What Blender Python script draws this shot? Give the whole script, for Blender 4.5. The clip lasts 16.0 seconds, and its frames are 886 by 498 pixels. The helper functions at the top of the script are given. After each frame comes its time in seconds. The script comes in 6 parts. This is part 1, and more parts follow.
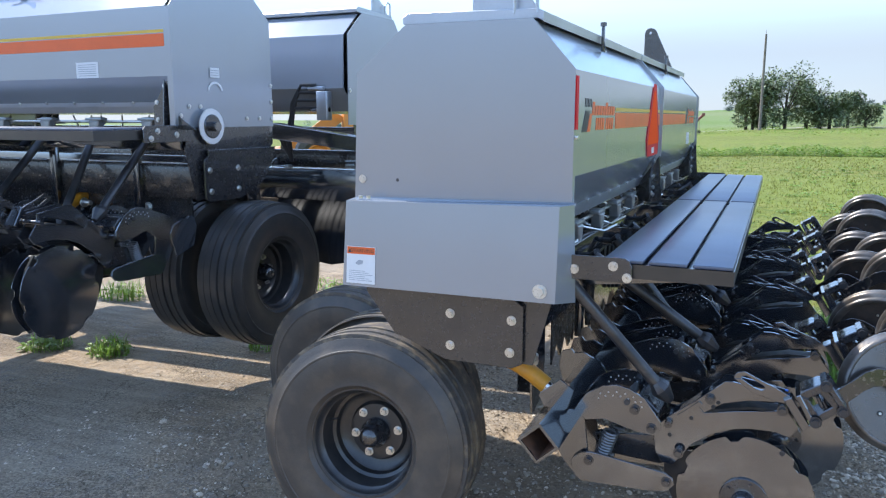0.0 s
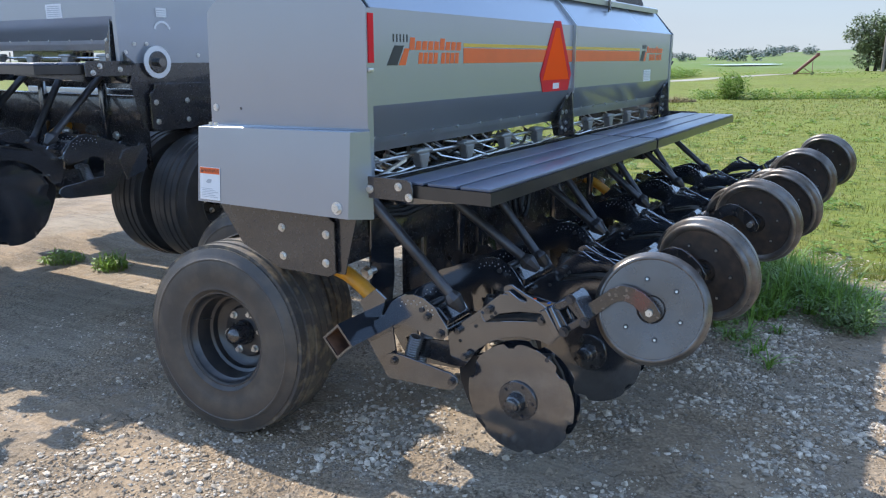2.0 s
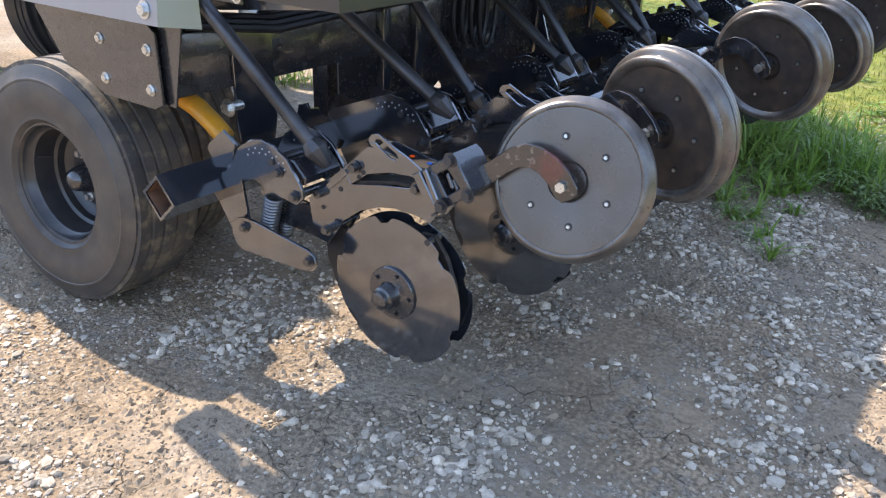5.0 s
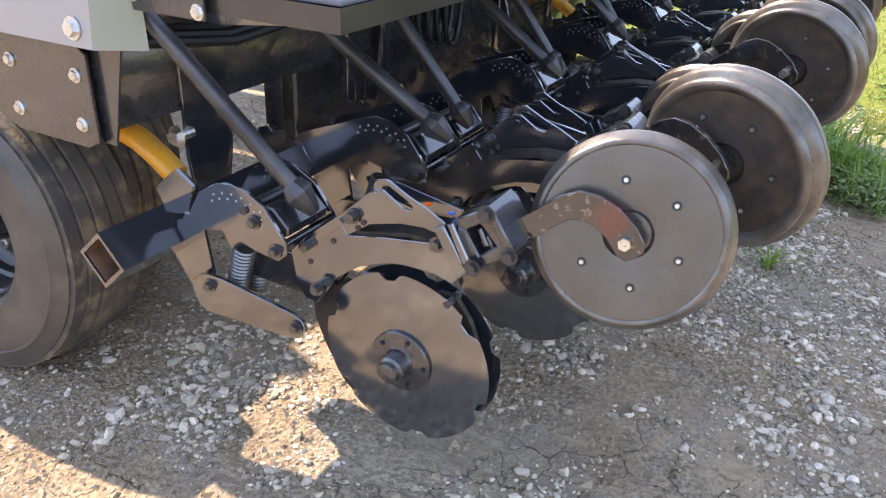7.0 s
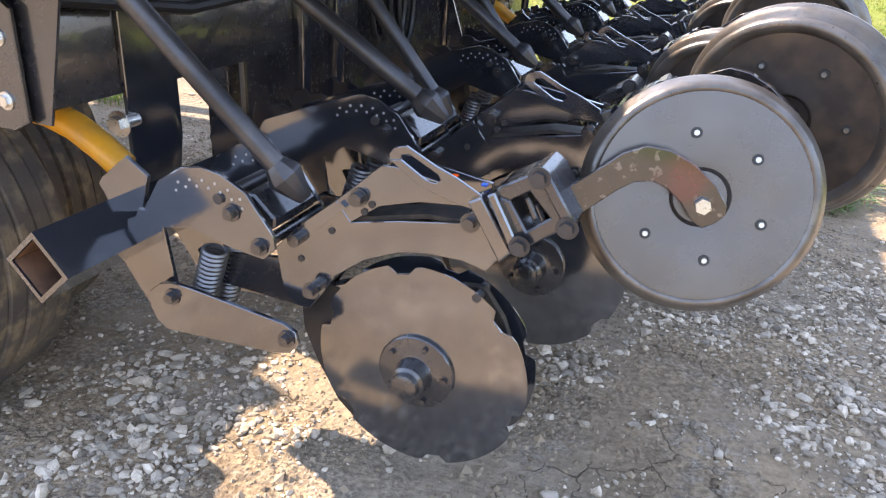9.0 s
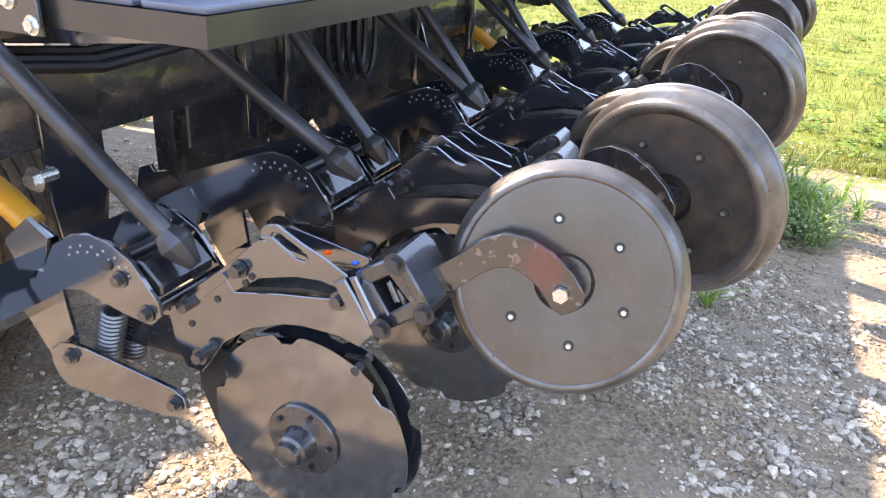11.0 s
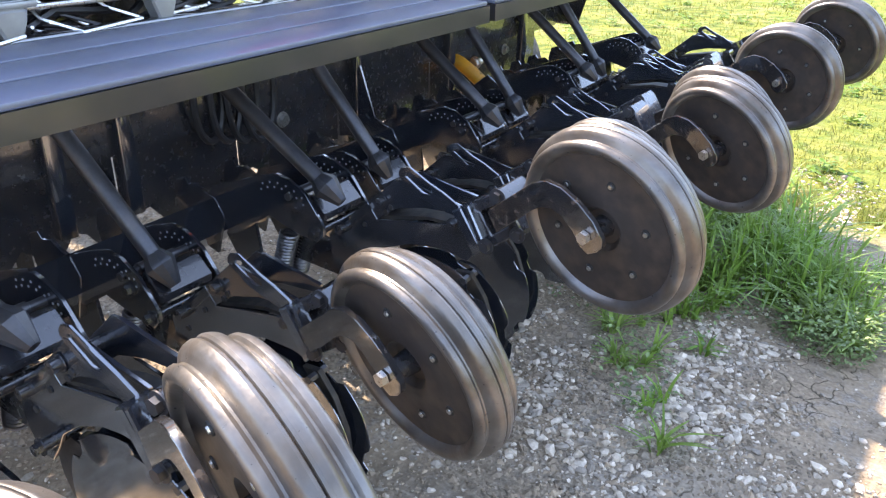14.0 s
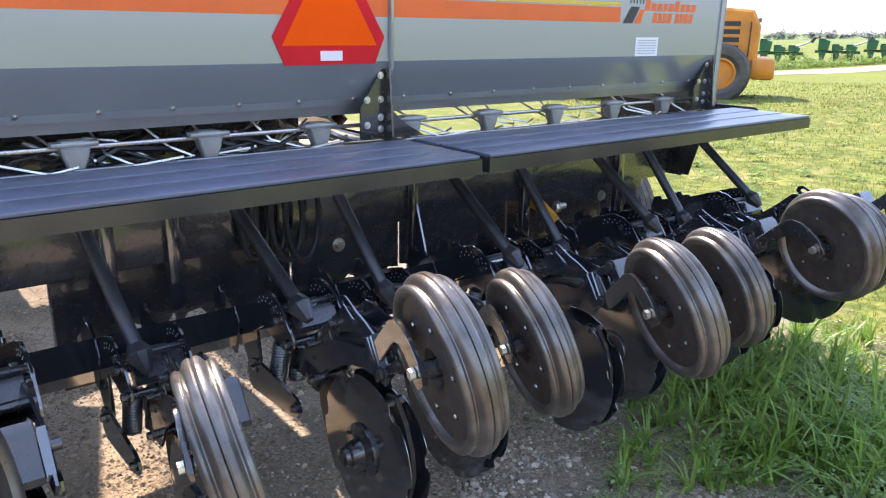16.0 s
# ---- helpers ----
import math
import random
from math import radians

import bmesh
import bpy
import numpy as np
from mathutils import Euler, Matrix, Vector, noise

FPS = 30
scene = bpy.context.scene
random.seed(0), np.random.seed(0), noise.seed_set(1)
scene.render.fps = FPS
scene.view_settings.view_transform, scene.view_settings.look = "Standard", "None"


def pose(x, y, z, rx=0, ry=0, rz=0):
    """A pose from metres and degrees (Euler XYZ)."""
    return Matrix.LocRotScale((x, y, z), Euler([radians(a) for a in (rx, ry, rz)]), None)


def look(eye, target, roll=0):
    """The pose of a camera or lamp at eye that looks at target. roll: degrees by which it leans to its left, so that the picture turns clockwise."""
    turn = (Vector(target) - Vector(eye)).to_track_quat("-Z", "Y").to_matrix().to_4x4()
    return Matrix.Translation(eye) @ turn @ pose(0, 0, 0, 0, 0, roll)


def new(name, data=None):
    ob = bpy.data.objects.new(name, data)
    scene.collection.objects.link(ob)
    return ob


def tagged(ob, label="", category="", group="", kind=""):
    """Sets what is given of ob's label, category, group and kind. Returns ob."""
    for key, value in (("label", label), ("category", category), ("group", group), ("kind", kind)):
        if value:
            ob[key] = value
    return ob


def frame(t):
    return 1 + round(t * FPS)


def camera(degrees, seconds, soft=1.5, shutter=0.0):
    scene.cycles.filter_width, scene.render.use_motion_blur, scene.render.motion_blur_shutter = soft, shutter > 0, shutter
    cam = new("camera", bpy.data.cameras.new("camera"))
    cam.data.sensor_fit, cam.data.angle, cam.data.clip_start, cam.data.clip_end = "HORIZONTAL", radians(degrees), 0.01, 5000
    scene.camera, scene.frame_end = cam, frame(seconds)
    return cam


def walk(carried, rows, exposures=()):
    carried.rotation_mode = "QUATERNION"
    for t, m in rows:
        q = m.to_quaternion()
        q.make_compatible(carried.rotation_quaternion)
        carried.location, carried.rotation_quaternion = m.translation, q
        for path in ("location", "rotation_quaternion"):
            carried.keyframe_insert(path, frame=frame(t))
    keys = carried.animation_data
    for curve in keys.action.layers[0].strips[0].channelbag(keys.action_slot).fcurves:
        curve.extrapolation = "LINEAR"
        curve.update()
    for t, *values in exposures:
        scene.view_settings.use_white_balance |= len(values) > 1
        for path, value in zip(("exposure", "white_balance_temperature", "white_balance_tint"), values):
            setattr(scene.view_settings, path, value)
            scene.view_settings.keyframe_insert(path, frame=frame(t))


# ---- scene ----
cam = camera(60.8, 16.0, soft=1.2)
PATH = [
    (0, (0.007, 0.038, 1.541), (-0.824, 1.824, 1.195), -0.0),
    (0.5, (0.29, 0.083, 1.56), (-0.612, 1.832, 1.201), -0.2),
    (1, (0.676, 0.034, 1.552), (-0.278, 1.747, 1.157), -0.4),
    (1.5, (0.877, 0.089, 1.523), (-0.122, 1.764, 1.082), -0.3),
    (2, (1.034, 0.245, 1.521), (-0.01, 1.878, 1.027), 0.0),
    (2.5, (1.219, 0.388, 1.508), (0.128, 1.972, 0.961), 0.7),
    (3, (1.412, 0.557, 1.501), (0.283, 2.094, 0.897), 1.5),
    (3.5, (1.45, 0.766, 1.458), (0.292, 2.252, 0.786), 2.1),
    (4, (1.377, 0.943, 1.405), (0.212, 2.388, 0.659), 2.4),
    (4.2, (1.329, 0.998, 1.379), (0.174, 2.434, 0.602), 2.3),
    (6.3, (0.656, 1.25, 1.291), (-0.227, 2.78, 0.353), 2.2),
    (6.5, (0.645, 1.268, 1.311), (-0.232, 2.803, 0.374), 2.2),
    (7, (0.659, 1.316, 1.324), (-0.201, 2.868, 0.4), 2.5),
    (7.5, (0.661, 1.382, 1.263), (-0.182, 2.955, 0.361), 2.7),
    (8, (0.551, 1.386, 1.163), (-0.232, 3.006, 0.29), 2.7),
    (8.2, (0.486, 1.38, 1.132), (-0.25, 3.032, 0.277), 2.8),
    (10.3, (0.362, 1.407, 1.114), (-0.276, 3.12, 0.303), 3.3),
    (10.5, (0.414, 1.431, 1.15), (-0.243, 3.137, 0.339), 3.5),
    (11, (0.595, 1.528, 1.242), (-0.131, 3.2, 0.42), 3.2),
    (11.5, (0.705, 1.644, 1.296), (-0.093, 3.272, 0.452), 3.2),
    (12, (0.705, 1.838, 1.316), (-0.147, 3.424, 0.447), 3.0),
    (12.5, (0.713, 2.024, 1.339), (-0.177, 3.574, 0.443), 2.5),
    (13, (0.796, 2.186, 1.358), (-0.118, 3.718, 0.454), 2.1),
    (13.5, (0.867, 2.289, 1.373), (-0.081, 3.803, 0.475), 1.7),
    (14, (0.915, 2.408, 1.388), (-0.089, 3.902, 0.514), 1.3),
    (14.5, (0.998, 2.577, 1.399), (-0.077, 4.046, 0.569), 1.2),
    (15, (1.127, 2.72, 1.41), (-0.026, 4.153, 0.627), 0.9),
    (15.5, (1.32, 2.811, 1.448), (-0.015, 4.13, 0.758), 0.9),
    (16, (1.515, 2.774, 1.476), (0.001, 3.948, 0.904), 1.0),
]
walk(cam, [(t, look(eye, target, roll)) for t, eye, target, roll in PATH],
     exposures=[(0.0, 1.70, 6000, 10), (1.0, 1.52, 6050, 10), (2.0, 1.50, 6100, 10), (3.0, 1.65, 6100, 10), (4.0, 1.74, 6200, 11), (6.5, 2.46, 7600, 20), (8.0, 2.50, 7650, 20), (10.5, 2.74, 7500, 20), (13.5, 2.86, 7200, 18), (15.0, 2.72, 7000, 19), (16.0, 2.32, 6900, 20)])


# ---- light ----
KX, KY = 0.952, -0.225                      # shadow shift per metre of height
sun_dir = Vector((KX, KY, -1.0)).normalized()
world = bpy.data.worlds.new("sky")
scene.world = world
world.use_nodes = True
wn = world.node_tree.nodes
sky = wn.new("ShaderNodeTexSky")
sky.sky_type = "NISHITA"
sky.sun_disc = False
sky.sun_elevation = math.asin(-sun_dir.z)
sky.sun_rotation = math.atan2(-sun_dir.x, -sun_dir.y)
sky.air_density, sky.dust_density, sky.ozone_density = 0.9, 0.15, 2.0
wn["Background"].inputs["Strength"].default_value = 0.15
cloud = wn.new("ShaderNodeTexNoise")                    # a thin veil of high cloud, streaked
cloud.inputs["Scale"].default_value, cloud.inputs["Detail"].default_value = 3.0, 7.0
streaks = wn.new("ShaderNodeMapping")
streaks.inputs["Scale"].default_value = (1.0, 1.0, 5.0)
sky_co = wn.new("ShaderNodeTexCoord")
veil = wn.new("ShaderNodeMapRange")
veil.inputs["From Min"].default_value, veil.inputs["From Max"].default_value = 0.35, 0.70
veil.inputs["To Min"].default_value, veil.inputs["To Max"].default_value = 0.12, 0.55
haze = wn.new("ShaderNodeMix")
haze.data_type = "RGBA"
haze.inputs[7].default_value = (1.75, 2.20, 2.80, 1)
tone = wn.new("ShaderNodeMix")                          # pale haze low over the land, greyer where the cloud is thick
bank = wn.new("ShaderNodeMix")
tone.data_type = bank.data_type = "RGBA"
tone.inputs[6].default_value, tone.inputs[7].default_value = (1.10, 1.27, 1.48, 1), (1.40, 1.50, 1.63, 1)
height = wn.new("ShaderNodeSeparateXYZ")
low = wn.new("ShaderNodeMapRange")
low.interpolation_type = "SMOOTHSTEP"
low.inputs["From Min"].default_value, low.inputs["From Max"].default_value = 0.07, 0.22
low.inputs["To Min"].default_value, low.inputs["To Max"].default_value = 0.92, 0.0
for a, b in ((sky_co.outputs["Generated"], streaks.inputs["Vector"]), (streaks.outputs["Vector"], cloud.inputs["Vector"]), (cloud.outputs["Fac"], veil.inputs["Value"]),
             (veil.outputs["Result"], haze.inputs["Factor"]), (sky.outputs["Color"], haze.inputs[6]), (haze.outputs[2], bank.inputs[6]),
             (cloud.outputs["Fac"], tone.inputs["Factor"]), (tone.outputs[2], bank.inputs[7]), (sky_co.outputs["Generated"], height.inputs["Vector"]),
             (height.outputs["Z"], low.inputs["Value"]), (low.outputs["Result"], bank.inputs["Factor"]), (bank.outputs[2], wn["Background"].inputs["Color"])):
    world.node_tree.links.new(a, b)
sun_data = bpy.data.lights.new("sun", "SUN")
sun_data.energy, sun_data.angle, sun_data.color = 2.45, radians(0.6), (1.0, 0.91, 0.78)
sun = new("sun", sun_data)
sun.matrix_world = look((-30, 6, 32), Vector((-30, 6, 32)) + sun_dir)


# ---- materials ----
def material(name, base, rough=0.5, metal=0.0, second=None, scale=8.0, fine=90.0, bump=0.0, spread=0.25,
             coat=0.0, coat_ior=1.5, rough_var=0.1, dust=0.0, dust_colour=(0.30, 0.23, 0.15), island=0.0, mix_lo=0.4, mix_hi=0.65, spec=0.5, dust_lo=0.42, dust_hi=0.75, coat_rough=0.06):
    """Principled surface with colour and gloss that vary at two scales, a fine relief and optional dust."""
    m = bpy.data.materials.new(name)
    m.use_nodes = True
    n, l = m.node_tree.nodes, m.node_tree.links
    b = n["Principled BSDF"]
    co = n.new("ShaderNodeTexCoord")
    big, small = n.new("ShaderNodeTexNoise"), n.new("ShaderNodeTexNoise")
    for tex, s, d in ((big, scale, 4.0), (small, fine, 3.0)):
        tex.inputs["Scale"].default_value, tex.inputs["Detail"].default_value = s, d
        l.new(co.outputs["Object"], tex.inputs["Vector"])
    ramp = n.new("ShaderNodeMapRange")
    ramp.inputs["From Min"].default_value, ramp.inputs["From Max"].default_value = mix_lo, mix_hi
    l.new(big.outputs["Fac"], ramp.inputs["Value"])
    mix = n.new("ShaderNodeMix")
    mix.data_type = "RGBA"
    mix.inputs[6].default_value = (*base, 1)
    mix.inputs[7].default_value = (*(second or [c * (1 - spread) for c in base]), 1)
    l.new(ramp.outputs["Result"], mix.inputs["Factor"])
    colour = mix.outputs[2]
    grain = n.new("ShaderNodeMapRange")
    grain.inputs["To Min"].default_value, grain.inputs["To Max"].default_value = 1 - spread * 0.6, 1 + spread * 0.6
    l.new(small.outputs["Fac"], grain.inputs["Value"])
    gm = n.new("ShaderNodeMix")
    gm.data_type, gm.blend_type = "RGBA", "MULTIPLY"
    gm.inputs["Factor"].default_value = 1.0
    l.new(colour, gm.inputs[6])
    l.new(grain.outputs["Result"], gm.inputs[7])
    colour = gm.outputs[2]
    if island:
        geo = n.new("ShaderNodeNewGeometry")
        ir = n.new("ShaderNodeMapRange")
        ir.inputs["To Min"].default_value, ir.inputs["To Max"].default_value = 1 - island, 1 + island
        l.new(geo.outputs["Random Per Island"], ir.inputs["Value"])
        im = n.new("ShaderNodeMix")
        im.data_type, im.blend_type = "RGBA", "MULTIPLY"
        im.inputs["Factor"].default_value = 1.0
        l.new(colour, im.inputs[6])
        l.new(ir.outputs["Result"], im.inputs[7])
        colour = im.outputs[2]
    rr = n.new("ShaderNodeMapRange")
    rr.inputs["To Min"].default_value, rr.inputs["To Max"].default_value = max(0.03, rough - rough_var), min(1, rough + rough_var)
    l.new(small.outputs["Fac"], rr.inputs["Value"])
    rough_out = rr.outputs["Result"]
    if dust:
        dn = n.new("ShaderNodeTexNoise")
        dn.inputs["Scale"].default_value, dn.inputs["Detail"].default_value = scale * 2.3, 6.0
        l.new(co.outputs["Object"], dn.inputs["Vector"])
        dr = n.new("ShaderNodeMapRange")
        dr.inputs["From Min"].default_value, dr.inputs["From Max"].default_value, dr.inputs["To Max"].default_value = dust_lo, dust_hi, dust
        l.new(dn.outputs["Fac"], dr.inputs["Value"])
        dm = n.new("ShaderNodeMix")
        dm.data_type = "RGBA"
        dm.inputs[7].default_value = (*dust_colour, 1)
        l.new(dr.outputs["Result"], dm.inputs["Factor"])
        l.new(colour, dm.inputs[6])
        colour = dm.outputs[2]
    l.new(colour, b.inputs["Base Color"])
    l.new(rough_out, b.inputs["Roughness"])
    b.inputs["Metallic"].default_value = metal
    b.inputs["Specular IOR Level"].default_value = spec
    b.inputs["Coat Weight"].default_value = coat
    b.inputs["Coat Roughness"].default_value = coat_rough
    b.inputs["Coat IOR"].default_value = coat_ior
    if bump:
        bp = n.new("ShaderNodeBump")
        bp.inputs["Strength"].default_value, bp.inputs["Distance"].default_value = bump, 0.004
        l.new(small.outputs["Fac"], bp.inputs["Height"])
        l.new(bp.outputs["Normal"], b.inputs["Normal"])
    return m


SILVER = material("galvanised_sheet", (0.37, 0.393, 0.43), 0.17, 0.46, scale=1.1, fine=7, spread=0.025, rough_var=0.02)
SILVER_DULL = material("zinc_flange", (0.50, 0.52, 0.55), 0.42, 0.85, scale=5.0, fine=120, spread=0.12, rough_var=0.08)
BLACK = material("gloss_black_paint", (0.018, 0.022, 0.030), 0.14, 0.0, scale=6, fine=14, spread=0.2, rough_var=0.05, coat=1.0, coat_ior=2.35, spec=0.6, bump=0.025, dust=0.02, coat_rough=0.115)
BLACK_SATIN = material("satin_black_paint", (0.024, 0.025, 0.030), 0.26, 0.0, scale=6, fine=60, spread=0.3, rough_var=0.06, coat=0.5, coat_ior=1.8, spec=0.8, dust=0.05)
# Navy board paint, its base made lighter and bluer for the sky's reflection.
STEP_MAT = material("step_board_paint_and_sky_sheen", (0.082, 0.100, 0.152), 0.34, 0.0, scale=4, fine=180, spread=0.25, rough_var=0.06, bump=0.06, coat=0.0, coat_ior=1.5, spec=1.0, dust=0.06)
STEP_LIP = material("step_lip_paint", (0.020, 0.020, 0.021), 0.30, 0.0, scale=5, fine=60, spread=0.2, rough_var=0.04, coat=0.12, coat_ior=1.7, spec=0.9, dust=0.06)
PIPE = material("worn_black_pipe", (0.085, 0.088, 0.098), 0.36, 0.6, scale=9, fine=140, spread=0.4, rough_var=0.1, dust=0.12)
WHEEL = material("worn_wheel_rim", (0.190, 0.180, 0.170), 0.33, 0.65, second=(0.095, 0.085, 0.077), scale=14, fine=110, spread=0.32, rough_var=0.14, bump=0.10, dust=0.34, dust_colour=(0.24, 0.185, 0.125))
WHEEL_FACE = material("brown_black_wheel_face", (0.060, 0.051, 0.047), 0.42, 0.3, second=(0.038, 0.032, 0.030), scale=9, fine=70, spread=0.3, rough_var=0.08, bump=0.05, dust=0.5, dust_colour=(0.17, 0.125, 0.09))
WHEEL_GREY = material("worn_grey_wheel_face", (0.152, 0.139, 0.132), 0.23, 0.72, second=(0.122, 0.108, 0.100), scale=6, fine=60, spread=0.12, rough_var=0.07, bump=0.03, dust=0.2, dust_colour=(0.2, 0.15, 0.1))
RUBBER = material("dusty_rubber", (0.058, 0.052, 0.047), 0.40, 0.0, second=(0.082, 0.070, 0.058), scale=5, fine=120, spread=0.2, rough_var=0.09, bump=0.2, dust=0.34, dust_colour=(0.19, 0.145, 0.10), dust_lo=0.46, dust_hi=0.74, spec=0.5)
CLEAN_RUBBER = material("clean_black_rubber", (0.030, 0.031, 0.034), 0.42, 0.0, second=(0.042, 0.041, 0.041), scale=5, fine=120, spread=0.2, rough_var=0.08, bump=0.15, dust=0.08, spec=0.5)
MUDDY = material("muddy_tread", (0.062, 0.056, 0.051), 0.65, 0.0, second=(0.105, 0.086, 0.066), scale=9, fine=110, spread=0.28, rough_var=0.1, bump=0.6, dust=0.55, dust_colour=(0.30, 0.23, 0.14), dust_lo=0.50, dust_hi=0.66)
ZINC = material("zinc_bolt", (0.72, 0.71, 0.68), 0.30, 0.95, scale=30, fine=200, spread=0.15)
DARK_STEEL = material("dark_dirty_steel", (0.022, 0.020, 0.019), 0.6, 0.2, scale=14, fine=120, spread=0.3, dust=0.2)
BORE = material("rusty_tube_bore", (0.20, 0.10, 0.055), 0.85, 0.0, second=(0.10, 0.055, 0.035), scale=20, fine=120, spread=0.3)
RIM_GREY = material("black_wheel_rim", (0.030, 0.031, 0.034), 0.32, 0.0, scale=8, fine=80, spread=0.25, coat=0.35, coat_ior=1.5, dust=0.16, dust_colour=(0.20, 0.16, 0.12))
SPRING = material("spring_steel", (0.22, 0.22, 0.225), 0.32, 0.7, scale=30, fine=200, spread=0.2)
ORANGE = material("orange_decal", (0.80, 0.135, 0.020), 0.40, 0.0, scale=6, fine=80, spread=0.08)
YELLOW = material("yellow_decal", (0.70, 0.46, 0.05), 0.35, 0.0, scale=6, fine=80, spread=0.08)
SIGN_ORANGE = material("fluorescent_orange", (0.98, 0.095, 0.002), 0.75, 0.0, scale=6, fine=80, spread=0.05, spec=0.12)
SIGN_RED = material("retroreflective_red", (0.68, 0.012, 0.02), 0.55, 0.0, scale=6, fine=200, spread=0.12, spec=0.2)
WHITE = material("white_sticker", (0.78, 0.78, 0.78), 0.4, 0.0, scale=9, fine=80, spread=0.06)
INK = material("dark_ink", (0.03, 0.03, 0.03), 0.5, 0.0, spread=0.1)
GREY_INK = material("grey_print", (0.42, 0.43, 0.45), 0.5, 0.0, spread=0.1)
HYD_YELLOW = material("yellow_cylinder_paint", (0.75, 0.33, 0.02), 0.35, 0.0, scale=9, fine=80, spread=0.2, dust=0.25)
SCUFFED = material("scuffed_black_paint", (0.014, 0.014, 0.016), 0.20, 0.0, second=(0.075, 0.060, 0.052), scale=55, fine=170, spread=0.4, mix_lo=0.55, mix_hi=0.64, rough_var=0.10, coat=0.9, coat_ior=1.95, bump=0.06, dust=0.05)
SCUFFED_RED = material("scuffed_black_with_red_reflection", (0.016, 0.015, 0.016), 0.20, 0.0, second=(0.13, 0.105, 0.085), scale=60, fine=170, spread=0.4, mix_lo=0.57, mix_hi=0.63, rough_var=0.10, coat=0.8, coat_ior=1.9, bump=0.06, dust=0.05)
# Scuffed black, plus a reddish reflection mixed into the base colour near the bend.
n, l = SCUFFED_RED.node_tree.nodes, SCUFFED_RED.node_tree.links
where, patchy, worn, red_reflection = n.new("ShaderNodeTexCoord"), n.new("ShaderNodeTexNoise"), n.new("ShaderNodeMapRange"), n.new("ShaderNodeMix")
shift = n.new("ShaderNodeVectorMath")
shift.operation = "DISTANCE"
shift.inputs[1].default_value = (-0.035, -0.062, 0.040)      # the bend above the axle, where a dark red reflection is painted in
patchy.inputs["Scale"].default_value, patchy.inputs["Detail"].default_value = 26.0, 4.0
blur = n.new("ShaderNodeMath")
blur.operation, blur.inputs[1].default_value, blur.inputs[2].default_value = "MULTIPLY_ADD", 0.060, -0.030
edge = n.new("ShaderNodeMath")
worn.inputs["From Min"].default_value, worn.inputs["From Max"].default_value, worn.inputs["To Min"].default_value, worn.inputs["To Max"].default_value = 0.024, 0.046, 0.90, 0.0
red_reflection.data_type = "RGBA"
red_reflection.inputs[7].default_value = (0.095, 0.015, 0.016, 1)
l.new(where.outputs["Object"], shift.inputs[0])
l.new(where.outputs["Object"], patchy.inputs["Vector"])
l.new(patchy.outputs["Fac"], blur.inputs[0])
l.new(shift.outputs["Value"], edge.inputs[0])
l.new(blur.outputs[0], edge.inputs[1])
l.new(edge.outputs[0], worn.inputs["Value"])
l.new(worn.outputs["Result"], red_reflection.inputs["Factor"])
l.new(n["Principled BSDF"].inputs["Base Color"].links[0].from_socket, red_reflection.inputs[6])
l.new(red_reflection.outputs[2], n["Principled BSDF"].inputs["Base Color"])
CUP = material("grey_feed_cup", (0.34, 0.35, 0.345), 0.34, 0.45, scale=12, fine=90, spread=0.2)
HOSE = material("black_hose", (0.02, 0.02, 0.022), 0.4, 0.0, scale=12, fine=90, spread=0.3)
BLUE_TAG = material("blue_marker", (0.03, 0.16, 0.62), 0.5, 0.0)
CHROME = material("chrome", (0.80, 0.80, 0.80), 0.12, 1.0, scale=12, fine=90, spread=0.08)


# ---- mesh helpers ----
def box(bm, x0, x1, y0, y1, z0, z1, bevel=0.0):
    vs = [bm.verts.new(p) for p in ((x0, y0, z0), (x1, y0, z0), (x1, y1, z0), (x0, y1, z0), (x0, y0, z1), (x1, y0, z1), (x1, y1, z1), (x0, y1, z1))]
    fs = [bm.faces.new([vs[i] for i in f]) for f in ((3, 2, 1, 0), (4, 5, 6, 7), (0, 1, 5, 4), (1, 2, 6, 5), (2, 3, 7, 6), (3, 0, 4, 7))]
    if bevel:
        es = {e for f in fs for e in f.edges}
        bmesh.ops.bevel(bm, geom=list(es), offset=bevel, segments=2, profile=0.5, affect="EDGES")
    return bm


def prism(bm, poly, y0, y1, axis="y", bevel=0.0):
    """A flat plate: an outline in x, z (axis y), y, z (axis x) or x, y (axis z), extruded from y0 to y1."""
    put = {"y": lambda a, c, d: (a, d, c), "x": lambda a, c, d: (d, a, c), "z": lambda a, c, d: (a, c, d)}[axis]
    lo = [bm.verts.new(put(a, c, y0)) for a, c in poly]
    hi = [bm.verts.new(put(a, c, y1)) for a, c in poly]
    k = len(poly)
    fs = [bm.faces.new(lo), bm.faces.new(hi[::-1])]
    fs += [bm.faces.new((lo[i], hi[i], hi[(i + 1) % k], lo[(i + 1) % k])) for i in range(k)]
    bmesh.ops.recalc_face_normals(bm, faces=fs)
    if bevel:
        es = {e for f in fs[:2] for e in f.edges}
        bmesh.ops.bevel(bm, geom=list(es), offset=bevel, segments=1, affect="EDGES")
    return bm


def frame_of(d):
    d = Vector(d).normalized()
    a = d.orthogonal().normalized()
    return d, a, d.cross(a)


